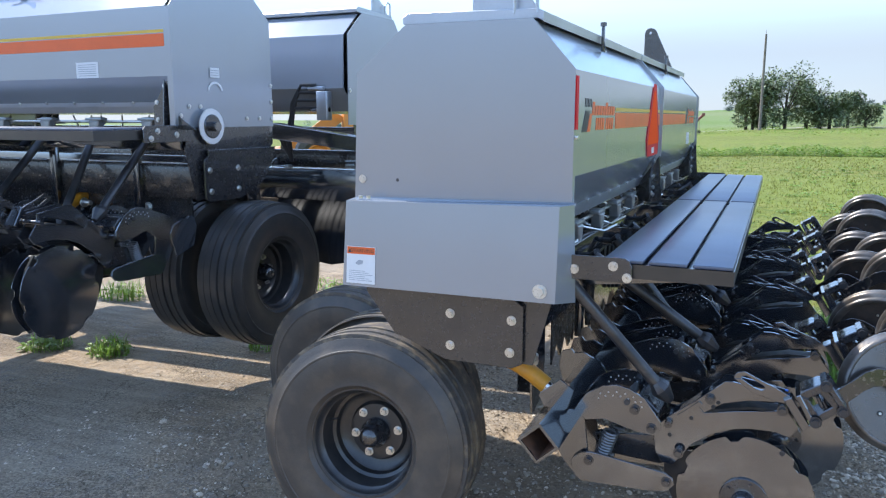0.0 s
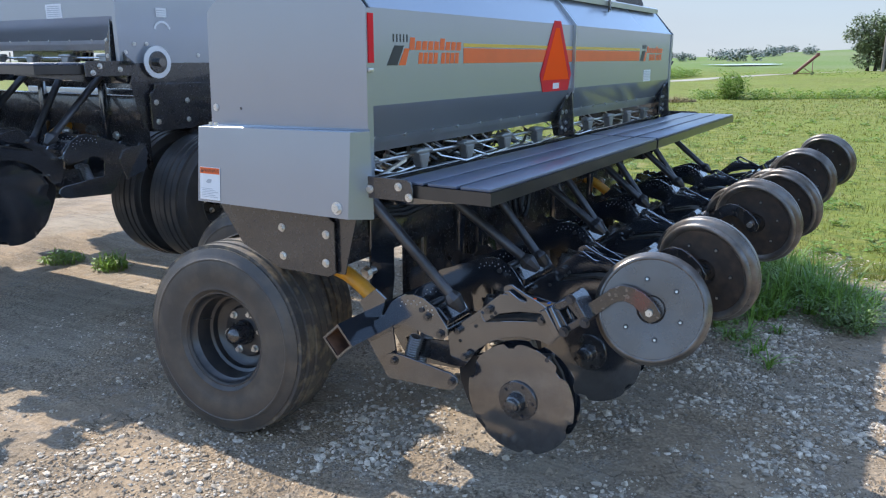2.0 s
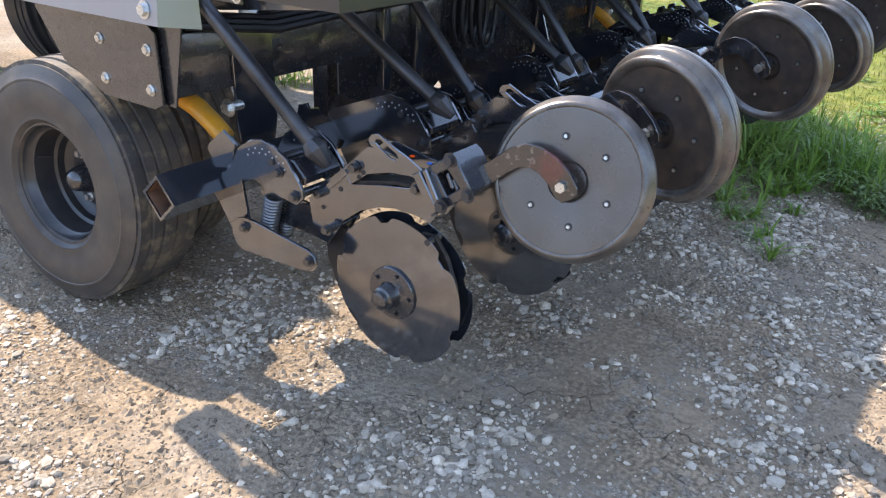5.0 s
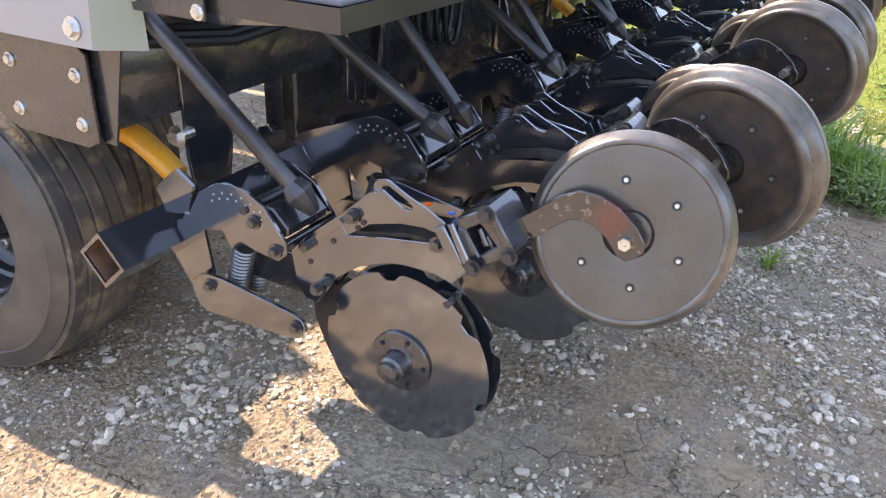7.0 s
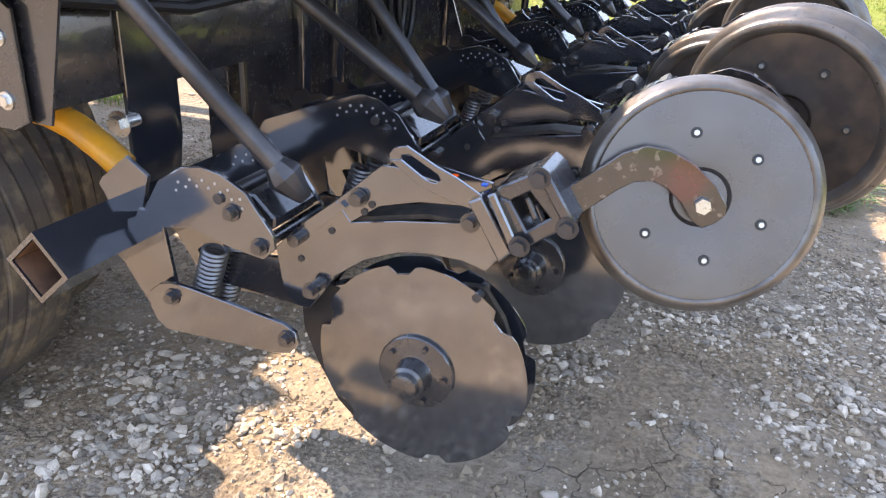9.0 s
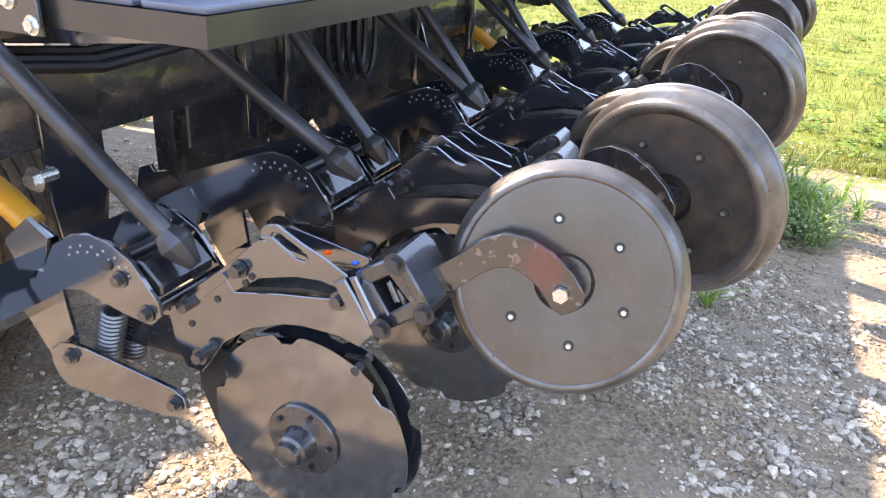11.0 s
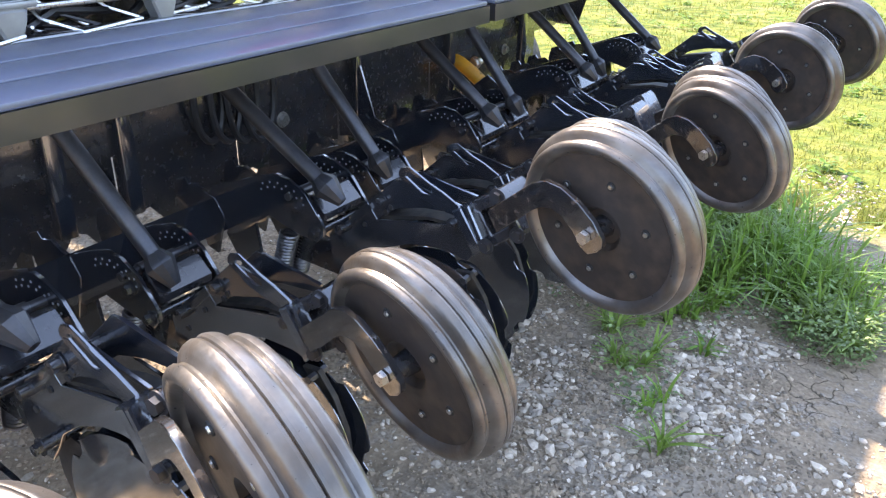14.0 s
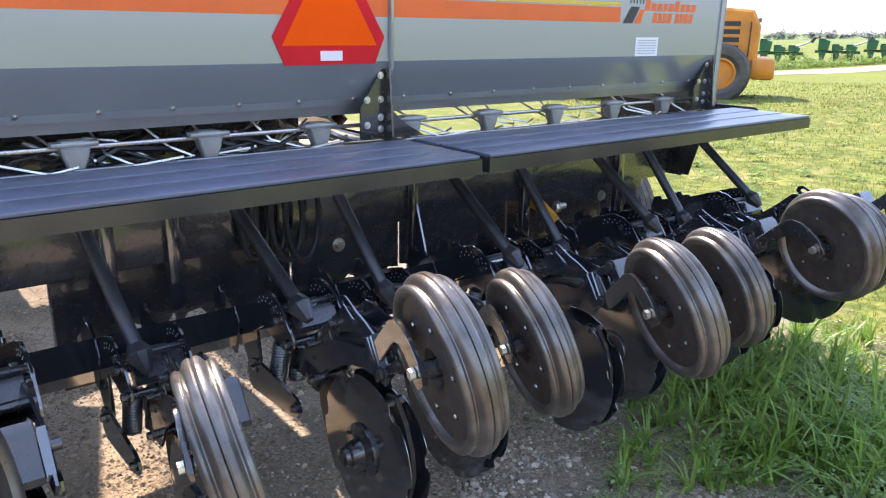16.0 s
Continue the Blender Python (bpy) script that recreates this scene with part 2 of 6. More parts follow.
def cyl(bm, p0, p1, r0, r1=None, seg=16, caps=True):
    p0, p1 = Vector(p0), Vector(p1)
    r1 = r0 if r1 is None else r1
    d, a, b = frame_of(p1 - p0)
    rings = []
    for p, r in ((p0, r0), (p1, r1)):
        rings.append([bm.verts.new(p + (a * math.cos(t) + b * math.sin(t)) * r) for t in (2 * math.pi * i / seg for i in range(seg))])
    for i in range(seg):
        j = (i + 1) % seg
        bm.faces.new((rings[0][i], rings[0][j], rings[1][j], rings[1][i]))
    if caps:
        bm.faces.new(rings[0][::-1])
        bm.faces.new(rings[1])
    return bm


def lathe(bm, profile, centre=(0, 0, 0), axis=(0, 1, 0), seg=48, wobble=None):
    """Turns (radius, along) pairs about an axis; open ends at radius 0 are closed by a fan."""
    d, a, b = frame_of(axis)
    c = Vector(centre)
    rings = []
    for k, (r, h) in enumerate(profile):
        if r < 1e-6:
            rings.append([bm.verts.new(c + d * h)])
        else:
            ring = []
            for i in range(seg):
                t = 2 * math.pi * i / seg
                rr = r * (wobble(k, i) if wobble else 1)
                ring.append(bm.verts.new(c + d * h + (a * math.cos(t) + b * math.sin(t)) * rr))
            rings.append(ring)
    fs = []
    for u, v in zip(rings, rings[1:]):
        for i in range(seg):
            j = (i + 1) % seg
            if len(u) == 1 and len(v) > 1:
                fs.append(bm.faces.new((u[0], v[j], v[i])))
            elif len(v) == 1 and len(u) > 1:
                fs.append(bm.faces.new((u[i], u[j], v[0])))
            elif len(u) > 1:
                fs.append(bm.faces.new((u[i], u[j], v[j], v[i])))
    bmesh.ops.recalc_face_normals(bm, faces=fs)
    return bm


def tube(bm, pts, r, seg=8, closed=False):
    pts = [Vector(p) for p in pts]
    k = len(pts)
    rings, up = [], None
    for i, p in enumerate(pts):
        q0 = pts[i - 1] if i or closed else pts[0]
        q1 = pts[(i + 1) % k] if i < k - 1 or closed else pts[-1]
        d = (q1 - q0).normalized()
        a = d.orthogonal().normalized() if up is None else (up - d * up.dot(d)).normalized()
        up = a
        b = d.cross(a)
        rings.append([bm.verts.new(p + (a * math.cos(t) + b * math.sin(t)) * r) for t in (2 * math.pi * s / seg for s in range(seg))])
    for i in range(k if closed else k - 1):
        u, v = rings[i], rings[(i + 1) % k]
        for s in range(seg):
            bm.faces.new((u[s], u[(s + 1) % seg], v[(s + 1) % seg], v[s]))
    if not closed:
        bm.faces.new(rings[0][::-1])
        bm.faces.new(rings[-1])
    return bm


def data_of(name, bm, mat, smooth=35):
    me = bpy.data.meshes.new(name)
    bm.to_mesh(me)
    bm.free()
    me.materials.append(mat)
    if smooth:
        me.polygons.foreach_set("use_smooth", [True] * len(me.polygons))
        me.set_sharp_from_angle(angle=radians(smooth))
    return me


def part(name, bm, mat, parent, label="", at=(0, 0, 0), smooth=35):
    """Links a bmesh, or a mesh that is shared, as one object under a thing or a part."""
    me = bm if isinstance(bm, bpy.types.Mesh) else data_of(name, bm, mat, smooth)
    ob = new(name, me)
    ob.parent = parent
    ob.location = at
    return tagged(ob, label)


def B():
    return bmesh.new()


SHARED = {}


def shared(key, make, mat, smooth=35):
    if key not in SHARED:
        SHARED[key] = data_of(key, make(B()), mat, smooth)
    return SHARED[key]


def hexbolt(bm, p, d, r=0.011, h=0.009, washer=True):
    p, d = Vector(p), Vector(d).normalized()
    if washer:
        cyl(bm, p, p + d * 0.0025, r * 1.45, seg=14)
    cyl(bm, p + d * 0.002, p + d * h, r, r * 0.96, seg=6)
    return bm


# ---- ground ----
def ground_z(x, y):
    z = -0.036 * math.exp(-((x + 1.25) ** 2 / 0.80 + (y - 2.25) ** 2 / 0.45))    # a low spot where the tyre has settled
    if x < -1.2:
        z -= min(0.12, (-1.2 - x) * 0.032)
    if x < -6.0:
        z -= 0.05 * min(-6.0 - x, 8.0)            # the land falls away past the second drill
    d = math.hypot(x, y - 4)
    near = max(0.0, 1 - d / 40)
    z += near * (0.010 * noise.noise((x * 1.7, y * 1.7, 0)) + 0.012 * noise.noise((x * 0.6, y * 0.6, 3)))
    if d < 12:
        z += 0.004 * noise.noise((x * 9, y * 9, 7))
    if d > 15:
        z += min(1.0, (d - 15) / 25) * 0.14 * noise.noise((x * 0.06, y * 0.06, 5))
    if d > 120:
        # low hills, higher towards the trees than over the valley
        side = math.degrees(math.atan2(1.0 - x, max(1.0, y)))
        crest = 1.5 + 430 * math.tan(radians(max(-0.9, min(0.75, 0.6 - 0.045 * side)))) + 1.6 * noise.noise((x * 0.012, y * 0.012, 11))
        k = min(1.0, (d - 120) / 310)
        z += (crest - z) * k * k * (3 - 2 * k) - max(0.0, d - 460) * 0.004
    return z


def axis_steps(lo, hi, step, far):
    mid = list(np.arange(lo, hi + 1e-6, step))
    out, s, v = [], step, hi
    while v < far:
        s *= 1.16
        v += s
        out.append(v)
    neg, s, v = [], step, lo
    while v > -far:
        s *= 1.16
        v -= s
        neg.append(v)
    return neg[::-1] + mid + out


def make_ground():
    xs, ys = axis_steps(-4.0, 3.0, 0.06, 3500), axis_steps(0.0, 8.0, 0.06, 3500)
    verts = [(x, y, ground_z(x, y)) for y in ys for x in xs]
    w = len(xs)
    faces = [(j * w + i, j * w + i + 1, (j + 1) * w + i + 1, (j + 1) * w + i) for j in range(len(ys) - 1) for i in range(w - 1)]
    me = bpy.data.meshes.new("ground")
    me.from_pydata(verts, [], faces)
    me.polygons.foreach_set("use_smooth", [True] * len(me.polygons))
    ob = new("ground", me)
    return tagged(ob, "compacted dirt and gravel yard running into mown grass", "ground", kind="structure")


def ground_material():
    m = bpy.data.materials.new("dirt_gravel_and_turf")
    m.use_nodes = True
    n, l = m.node_tree.nodes, m.node_tree.links
    b = n["Principled BSDF"]
    co = n.new("ShaderNodeTexCoord")

    def tex(scale, detail=4.0):
        t = n.new("ShaderNodeTexNoise")
        t.inputs["Scale"].default_value, t.inputs["Detail"].default_value = scale, detail
        l.new(co.outputs["Object"], t.inputs["Vector"])
        return t.outputs["Fac"]

    def maprange(v, a, c, d=0.0, e=1.0):
        r = n.new("ShaderNodeMapRange")
        for key, val in (("From Min", a), ("From Max", c), ("To Min", d), ("To Max", e)):
            r.inputs[key].default_value = val
        l.new(v, r.inputs["Value"])
        return r.outputs["Result"]

    def mix(f, a, c, mode="MIX"):
        x = n.new("ShaderNodeMix")
        x.data_type, x.blend_type = "RGBA", mode
        for s, v in ((x.inputs["Factor"], f), (x.inputs[6], a), (x.inputs[7], c)):
            if isinstance(v, tuple):
                s.default_value = (*v, 1)
            elif isinstance(v, float):
                s.default_value = v
            else:
                l.new(v, s)
        return x.outputs[2]

    def maths(op, a, c):
        x = n.new("ShaderNodeMath")
        x.operation = op
        for s, v in ((x.inputs[0], a), (x.inputs[1], c)):
            if isinstance(v, float):
                s.default_value = v
            else:
                l.new(v, s)
        return x.outputs[0]

    sep = n.new("ShaderNodeSeparateXYZ")
    l.new(co.outputs["Object"], sep.inputs[0])
    X, Y = sep.outputs[0], sep.outputs[1]
    # dirt with grit
    dirt = mix(maprange(tex(2.2), 0.38, 0.66), (0.328, 0.248, 0.166), (0.226, 0.176, 0.123))
    dirt = mix(maprange(tex(0.7), 0.45, 0.62), dirt, (0.318, 0.266, 0.200))
    grit = mix(maprange(tex(130.0, 2.0), 0.3, 0.7), (0.15, 0.12, 0.09), (0.40, 0.35, 0.29))
    dirt = mix(maths("MULTIPLY", maprange(tex(5.0), 0.46, 0.62), maprange(tex(26.0), 0.42, 0.60, 0.0, 0.8)), dirt, grit)
    loose = maprange(tex(1.6, 5.0), 0.42, 0.56)
    crumb = mix(maprange(tex(75.0, 8.0), 0.38, 0.64), (0.58, 0.57, 0.56), (1.38, 1.36, 1.32))
    dirt = mix(maths("ADD", maths("MULTIPLY", loose, 0.60), 0.25), dirt, crumb, "MULTIPLY")
    # streaks where wheels and water have smeared the mud
    mp = n.new("ShaderNodeMapping")
    mp.inputs["Scale"].default_value, mp.inputs["Rotation"].default_value = (1.2, 9.0, 1.0), (0, 0, radians(14))
    l.new(co.outputs["Object"], mp.inputs["Vector"])
    streak = n.new("ShaderNodeTexNoise")
    streak.inputs["Scale"].default_value, streak.inputs["Detail"].default_value = 1.5, 7.0
    l.new(mp.outputs["Vector"], streak.inputs["Vector"])
    smear = maprange(streak.outputs["Fac"], 0.34, 0.66, 0.74, 1.28)
    dirt = mix(0.45, dirt, mix(1.0, (1.0, 1.0, 1.0), smear, "MULTIPLY"), "MULTIPLY")
    # drying cracks in the smooth mud
    vor = n.new("ShaderNodeTexVoronoi")
    vor.feature = "DISTANCE_TO_EDGE"
    vor.inputs["Scale"].default_value = 9.0
    bend = n.new("ShaderNodeMix")
    bend.data_type, bend.blend_type = "RGBA", "LINEAR_LIGHT"
    bend.inputs["Factor"].default_value = 0.05
    wn2 = n.new("ShaderNodeTexNoise")
    wn2.inputs["Scale"].default_value, wn2.inputs["Detail"].default_value = 14.0, 5.0
    l.new(co.outputs["Object"], wn2.inputs["Vector"])
    l.new(co.outputs["Object"], bend.inputs[6])
    l.new(wn2.outputs["Color"], bend.inputs[7])
    l.new(bend.outputs[2], vor.inputs["Vector"])
    crack = maths("MULTIPLY", maprange(vor.outputs["Distance"], 0.0, 0.022, 1.0, 0.0), maprange(tex(3.1, 3.0), 0.50, 0.60))
    dirt = mix(maths("MULTIPLY", crack, 0.75), dirt, (0.07, 0.055, 0.04))
    # turf
    turf = mix(maprange(tex(1.1), 0.38, 0.62), (0.155, 0.178, 0.028), (0.215, 0.215, 0.046))
    turf = mix(maprange(tex(7.0, 8.0), 0.44, 0.60), turf, (0.080, 0.118, 0.020))
    turf = mix(maprange(tex(2.6), 0.56, 0.68, 0.0, 0.7), turf, (0.29, 0.245, 0.10))
    turf = mix(maprange(tex(0.09), 0.45, 0.62), turf, (0.165, 0.20, 0.035))
    # the turf begins beyond a ragged line
    wob = maths("MULTIPLY", maths("SUBTRACT", tex(0.8), 0.5), 3.2)
    wob = maths("ADD", wob, maths("MULTIPLY", maths("SUBTRACT", tex(6.0), 0.5), 0.9))
    line = maths("ADD", Y, maths("MULTIPLY", X, 0.35))
    m1 = maprange(maths("ADD", line, wob), 6.05, 6.45)
    right = maprange(maths("ADD", X, wob), 4.6, 5.2)
    far_dirt = maprange(maths("ADD", X, wob), -7.5, -6.8)
    mask = maths("MAXIMUM", maths("MULTIPLY", m1, maths("MAXIMUM", far_dirt, maprange(Y, 9.0, 9.6))), right)
    colour = mix(mask, dirt, turf)
    # fields far off, paler and patched
    field = mix(maprange(tex(0.006, 2.0), 0.45, 0.55), (0.13, 0.19, 0.05), (0.17, 0.20, 0.085))
    colour = mix(maprange(Y, 90.0, 160.0), colour, field)
    l.new(colour, b.inputs["Base Color"])
    b.inputs["Roughness"].default_value = 0.92
    b.inputs["Specular IOR Level"].default_value = 0.2
    bp = n.new("ShaderNodeBump")
    bp.inputs["Strength"].default_value, bp.inputs["Distance"].default_value = 1.0, 0.022
    h = maths("ADD", maths("MULTIPLY", tex(18.0, 8.0), 1.2), maths("MULTIPLY", maths("MULTIPLY", tex(75.0, 8.0), loose), 0.7))
    h = maths("SUBTRACT", maths("ADD", h, maths("MULTIPLY", streak.outputs["Fac"], 0.7)), maths("MULTIPLY", crack, 0.35))
    l.new(h, bp.inputs["Height"])
    l.new(bp.outputs["Normal"], b.inputs["Normal"])
    return m


ground = make_ground()
ground.data.materials.append(ground_material())


# ---- seed drill ----
D0 = Vector((-1.0, 4.22, 0.0))
END_N, MID, END_F = 2.34, 4.22, 6.20
TURN, PIVOT = radians(1.17), Vector((-1.0, 2.36, 0.0))      # the drill stands a little askew
SET = Matrix.Translation(PIVOT) @ Matrix.Rotation(TURN, 4, "Z") @ Matrix.Translation(-PIVOT)


def at(x=0.0, y=0.0, z=0.0):
    return Vector((x, y, z)) - D0


PANEL = [(-1.20, 1.84), (-0.76, 1.84), (-0.622, 1.685), (-0.622, 1.10), (-0.70, 1.10), (-0.70, 1.24), (-1.405, 1.24), (-1.388, 1.687)]


PANEL_LONG = [(-1.20, 1.84), (-0.76, 1.84), (-0.622, 1.685), (-0.622, 1.10), (-1.395, 1.10), (-1.388, 1.687)]


def keyhole(outer, inner):
    """An outline with one opening: the ring is cut at the corner nearest to the opening's first corner."""
    i = min(range(len(outer)), key=lambda k: (outer[k][0] - inner[0][0]) ** 2 + (outer[k][1] - inner[0][1]) ** 2)
    ring = outer[i:] + outer[:i + 1]
    def area(p):
        return sum(p[k - 1][0] * p[k][1] - p[k][0] * p[k - 1][1] for k in range(len(p)))
    if area(outer) * area(inner) > 0:
        inner = inner[:1] + inner[:0:-1]
    return ring + inner + inner[:1]


def opener_plate(bm, poly, y, t=0.010):
    return prism(bm, poly, y - t / 2, y + t / 2, bevel=0.0012)


def arc(cx, cz, r, a0, a1, k):
    return [(cx + r * math.cos(radians(a0 + (a1 - a0) * i / k)), cz + r * math.sin(radians(a0 + (a1 - a0) * i / k))) for i in range(k + 1)]


BODY = [(-0.354, 0.531), (-0.342, 0.456), (-0.320, 0.419), (-0.287, 0.418), (-0.258, 0.456), (-0.232, 0.498), (-0.172, 0.544), (-0.106, 0.572), (-0.060, 0.581), (0.010, 0.582), (0.052, 0.572), (0.077, 0.607), (0.035, 0.662), (0.032, 0.702), (-0.117, 0.726), (-0.142, 0.724), (-0.192, 0.678), (-0.227, 0.647), (-0.309, 0.580)]
WINDOW = [(-0.199, 0.611), (-0.143, 0.651), (-0.070, 0.672), (0.015, 0.680), (0.020, 0.653), (-0.027, 0.644), (-0.106, 0.631)]
LUG = [(-0.116, 0.746), (-0.115, 0.758), (-0.107, 0.768), (-0.086, 0.773), (-0.035, 0.748), (0.002, 0.734), (0.045, 0.712), (0.078, 0.692), (0.070, 0.684), (0.010, 0.690), (-0.060, 0.709)]
LUG_SLOT = [(-0.096, 0.749), (-0.094, 0.757), (-0.081, 0.760), (-0.031, 0.735), (-0.026, 0.727), (-0.034, 0.720), (-0.051, 0.722)]
UPPER = [(-0.604, 0.578), (-0.565, 0.640), (-0.511, 0.674), (-0.469, 0.682), (-0.427, 0.675), (-0.377, 0.649), (-0.324, 0.579), (-0.322, 0.552), (-0.347, 0.529), (-0.409, 0.536), (-0.506, 0.560), (-0.565, 0.547)]
LOWER = [(-0.604, 0.410), (-0.576, 0.434), (-0.548, 0.441), (-0.508, 0.439), (-0.302, 0.414), (-0.278, 0.402), (-0.272, 0.379), (-0.291, 0.355), (-0.328, 0.346), (-0.570, 0.334), (-0.592, 0.350), (-0.606, 0.379)]
HANGER = [(-0.700, 0.450), (-0.640, 0.560), (-0.590, 0.560), (-0.570, 0.420), (-0.580, 0.360), (-0.620, 0.340), (-0.648, 0.370)]
HUB = (-0.065, 0.340)


def disc_mesh(bm):
    """A shallow coulter disc with six square bites out of its edge."""
    bite = (0.922, 0.922, 0.925, 0.985)
    prof = [(0.0, -0.003), (0.055, -0.0025), (0.075, -0.002), (0.155, 0.002), (0.190, 0.0045), (0.207, 0.006), (0.207, 0.0085), (0.190, 0.0075), (0.150, 0.006), (0.0, 0.002)]
    return lathe(bm, prof, seg=96, wobble=lambda k, i: bite[i % 16] if k in (5, 6) and i % 16 < 4 else 1)


def hub_mesh(bm):
    lathe(bm, [(0.074, -0.001), (0.074, -0.007), (0.072, -0.009), (0.045, -0.011), (0.036, -0.014), (0.034, -0.018), (0.032, -0.046), (0.026, -0.050), (0.024, -0.062), (0.015, -0.066), (0.0, -0.066)], seg=24)
    for i in range(5):
        a = 2 * math.pi * i / 5
        hexbolt(bm, (0.058 * math.cos(a), -0.010, 0.058 * math.sin(a)), (0, -1, 0), 0.006, 0.007, False)
    return bm


def wheel_rim(bm):
    """The bulging rolled rim, with a groove round its middle."""
    side = [(0.140, -0.0275), (0.1435, -0.0320), (0.1475, -0.0365), (0.152, -0.0395), (0.1565, -0.0402), (0.161, -0.0385), (0.1645, -0.0340), (0.1650, -0.0290), (0.1622, -0.0250), (0.1628, -0.0225),
            (0.1690, -0.0185), (0.1745, -0.0155), (0.1772, -0.0110), (0.1785, -0.0050), (0.1770, -0.0015), (0.1740, 0.0)]
    side = [(r * 1.037, h * 1.037) for r, h in side]
    return lathe(bm, side + [(r, -h) for r, h in side[::-1][1:]], seg=64)


def wheel_face(bm):
    """The dished disc inside the rim, with a cup round the axle."""
    side = [(0.0, -0.014), (0.034, -0.015), (0.039, -0.022), (0.043, -0.0275), (0.047, -0.0280), (0.052, -0.0260), (0.090, -0.0272), (0.1460, -0.0285)]
    return lathe(bm, side + [(r, -h) for r, h in side[::-1]], seg=56)


def flat_rim(bm):
    """The outermost wheel shows a flat disc with a narrow rolled lip."""
    side = [(0.1600, -0.0318), (0.1618, -0.0336), (0.1650, -0.0345), (0.1685, -0.0336), (0.1715, -0.0312), (0.1742, -0.0275), (0.1768, -0.0225), (0.1795, -0.0165), (0.1825, -0.0105), (0.1848, -0.0060), (0.1855, -0.0035), (0.1850, -0.0015), (0.1810, 0.0)]
    return lathe(bm, side + [(r, -h) for r, h in side[::-1][1:]], seg=64)


def flat_face(bm):
    side = [(0.0, -0.022), (0.040, -0.022), (0.046, -0.0275), (0.060, -0.0285), (0.100, -0.0295), (0.156, -0.0325), (0.1600, -0.0325), (0.1625, -0.0300)]
    return lathe(bm, side + [(r, -h) for r, h in side[::-1]], seg=56)


def wheel_hole(bm):
    return cyl(bm, (0, -0.0225, 0), (0, -0.0250, 0), 0.0088, 0.0084, seg=14)


def wheel_stud(bm):
    return cyl(bm, (0, -0.024, 0), (0, -0.0275, 0), 0.0050, 0.0042, seg=8)


def coil(bm, p0, p1, r, wire, turns):
    p0, p1 = Vector(p0), Vector(p1)
    d, a, b = frame_of(p1 - p0)
    k = turns * 12
    return tube(bm, [p0 + (p1 - p0) * (i / k) + (a * math.cos(i * math.pi / 6) + b * math.sin(i * math.pi / 6)) * r for i in range(k + 1)], wire, 5)


UPPER_LONG = [(-0.745, 0.548), (-0.716, 0.592), (-0.530, 0.664)] + UPPER[3:11] + [(-0.600, 0.500), (-0.720, 0.500)]


def hole_glints(bm):
    """Two staggered rows of bright discs along the arch: sky glints on the small adjusting holes, made as metal dots.
    """
    cx, cz = -0.462, 0.520
    for k in range(13):
        t, r = radians(52 + 68 * k / 12), (0.138 if k % 2 else 0.126)
        x, z = cx + r * math.cos(t), cz + r * math.sin(t)
        for y0, y1 in ((-0.0052, -0.0044), (0.0044, 0.0052)):
            cyl(bm, (x, y0, z), (x, y1, z), 0.0029, seg=8)
    return bm


def boot(bm):
    """The shank that holds the axle between the two discs."""
    return prism(bm, [(-0.275, 0.42), (-0.25, 0.465), (-0.16, 0.50), (0.02, 0.50), (0.05, 0.30), (-0.04, 0.17), (-0.12, 0.17), (-0.20, 0.25)], -0.014, 0.014, bevel=0.002)


def upper_plate(bm):
    return opener_plate(bm, UPPER, 0.0, 0.009)


def upper_plate_long(bm):
    return opener_plate(bm, UPPER_LONG, 0.0, 0.009)


CLAMP = [(-0.765, 0.480), (-0.792, 0.575), (-0.778, 0.628), (-0.742, 0.640), (-0.730, 0.624), (-0.694, 0.632), (-0.664, 0.616), (-0.628, 0.606), (-0.600, 0.560), (-0.640, 0.440)]


def slot_lug(bm):
    """A flat lug with a long rounded slot that rises from the body plate."""
    return opener_plate(bm, keyhole(LUG, LUG_SLOT), 0.0, 0.006)


BOX_OUT = [(0.066, 0.722), (0.072, 0.735), (0.116, 0.762), (0.130, 0.762), (0.184, 0.704), (0.186, 0.692), (0.126, 0.646), (0.108, 0.644)]
BOX_IN = [(0.092, 0.716), (0.121, 0.736), (0.156, 0.700), (0.122, 0.672)]
CLAMP_PLATES = (([(0.026, 0.704), (0.048, 0.716), (0.104, 0.634), (0.084, 0.612)], -0.080, -0.028), ([(0.058, 0.722), (0.070, 0.729), (0.112, 0.655), (0.099, 0.645)], -0.086, 0.050),
                (keyhole(BOX_OUT, BOX_IN), -0.074, 0.020), ([(0.112, 0.722), (0.120, 0.727), (0.138, 0.694), (0.129, 0.688)], -0.070, 0.010),
                ([(0.127, 0.712), (0.134, 0.716), (0.149, 0.690), (0.142, 0.685)], -0.066, 0.010),
                ([(0.122, 0.770), (0.136, 0.778), (0.152, 0.768), (0.196, 0.704), (0.194, 0.690), (0.180, 0.688), (0.178, 0.698), (0.138, 0.756)], -0.084, 0.020))


ARM = [(-0.240, -0.032), (-0.200, 0.002), (-0.153, 0.040), (-0.125, 0.064), (-0.092, 0.078), (-0.057, 0.075), (-0.020, 0.058), (0.014, 0.032), (0.034, 0.004),
       (0.034, -0.012), (0.024, -0.024), (0.005, -0.035), (-0.012, -0.026), (-0.030, -0.001), (-0.053, 0.018), (-0.076, 0.027), (-0.102, 0.023), (-0.126, 0.007), (-0.172, -0.034), (-0.216, -0.071)]


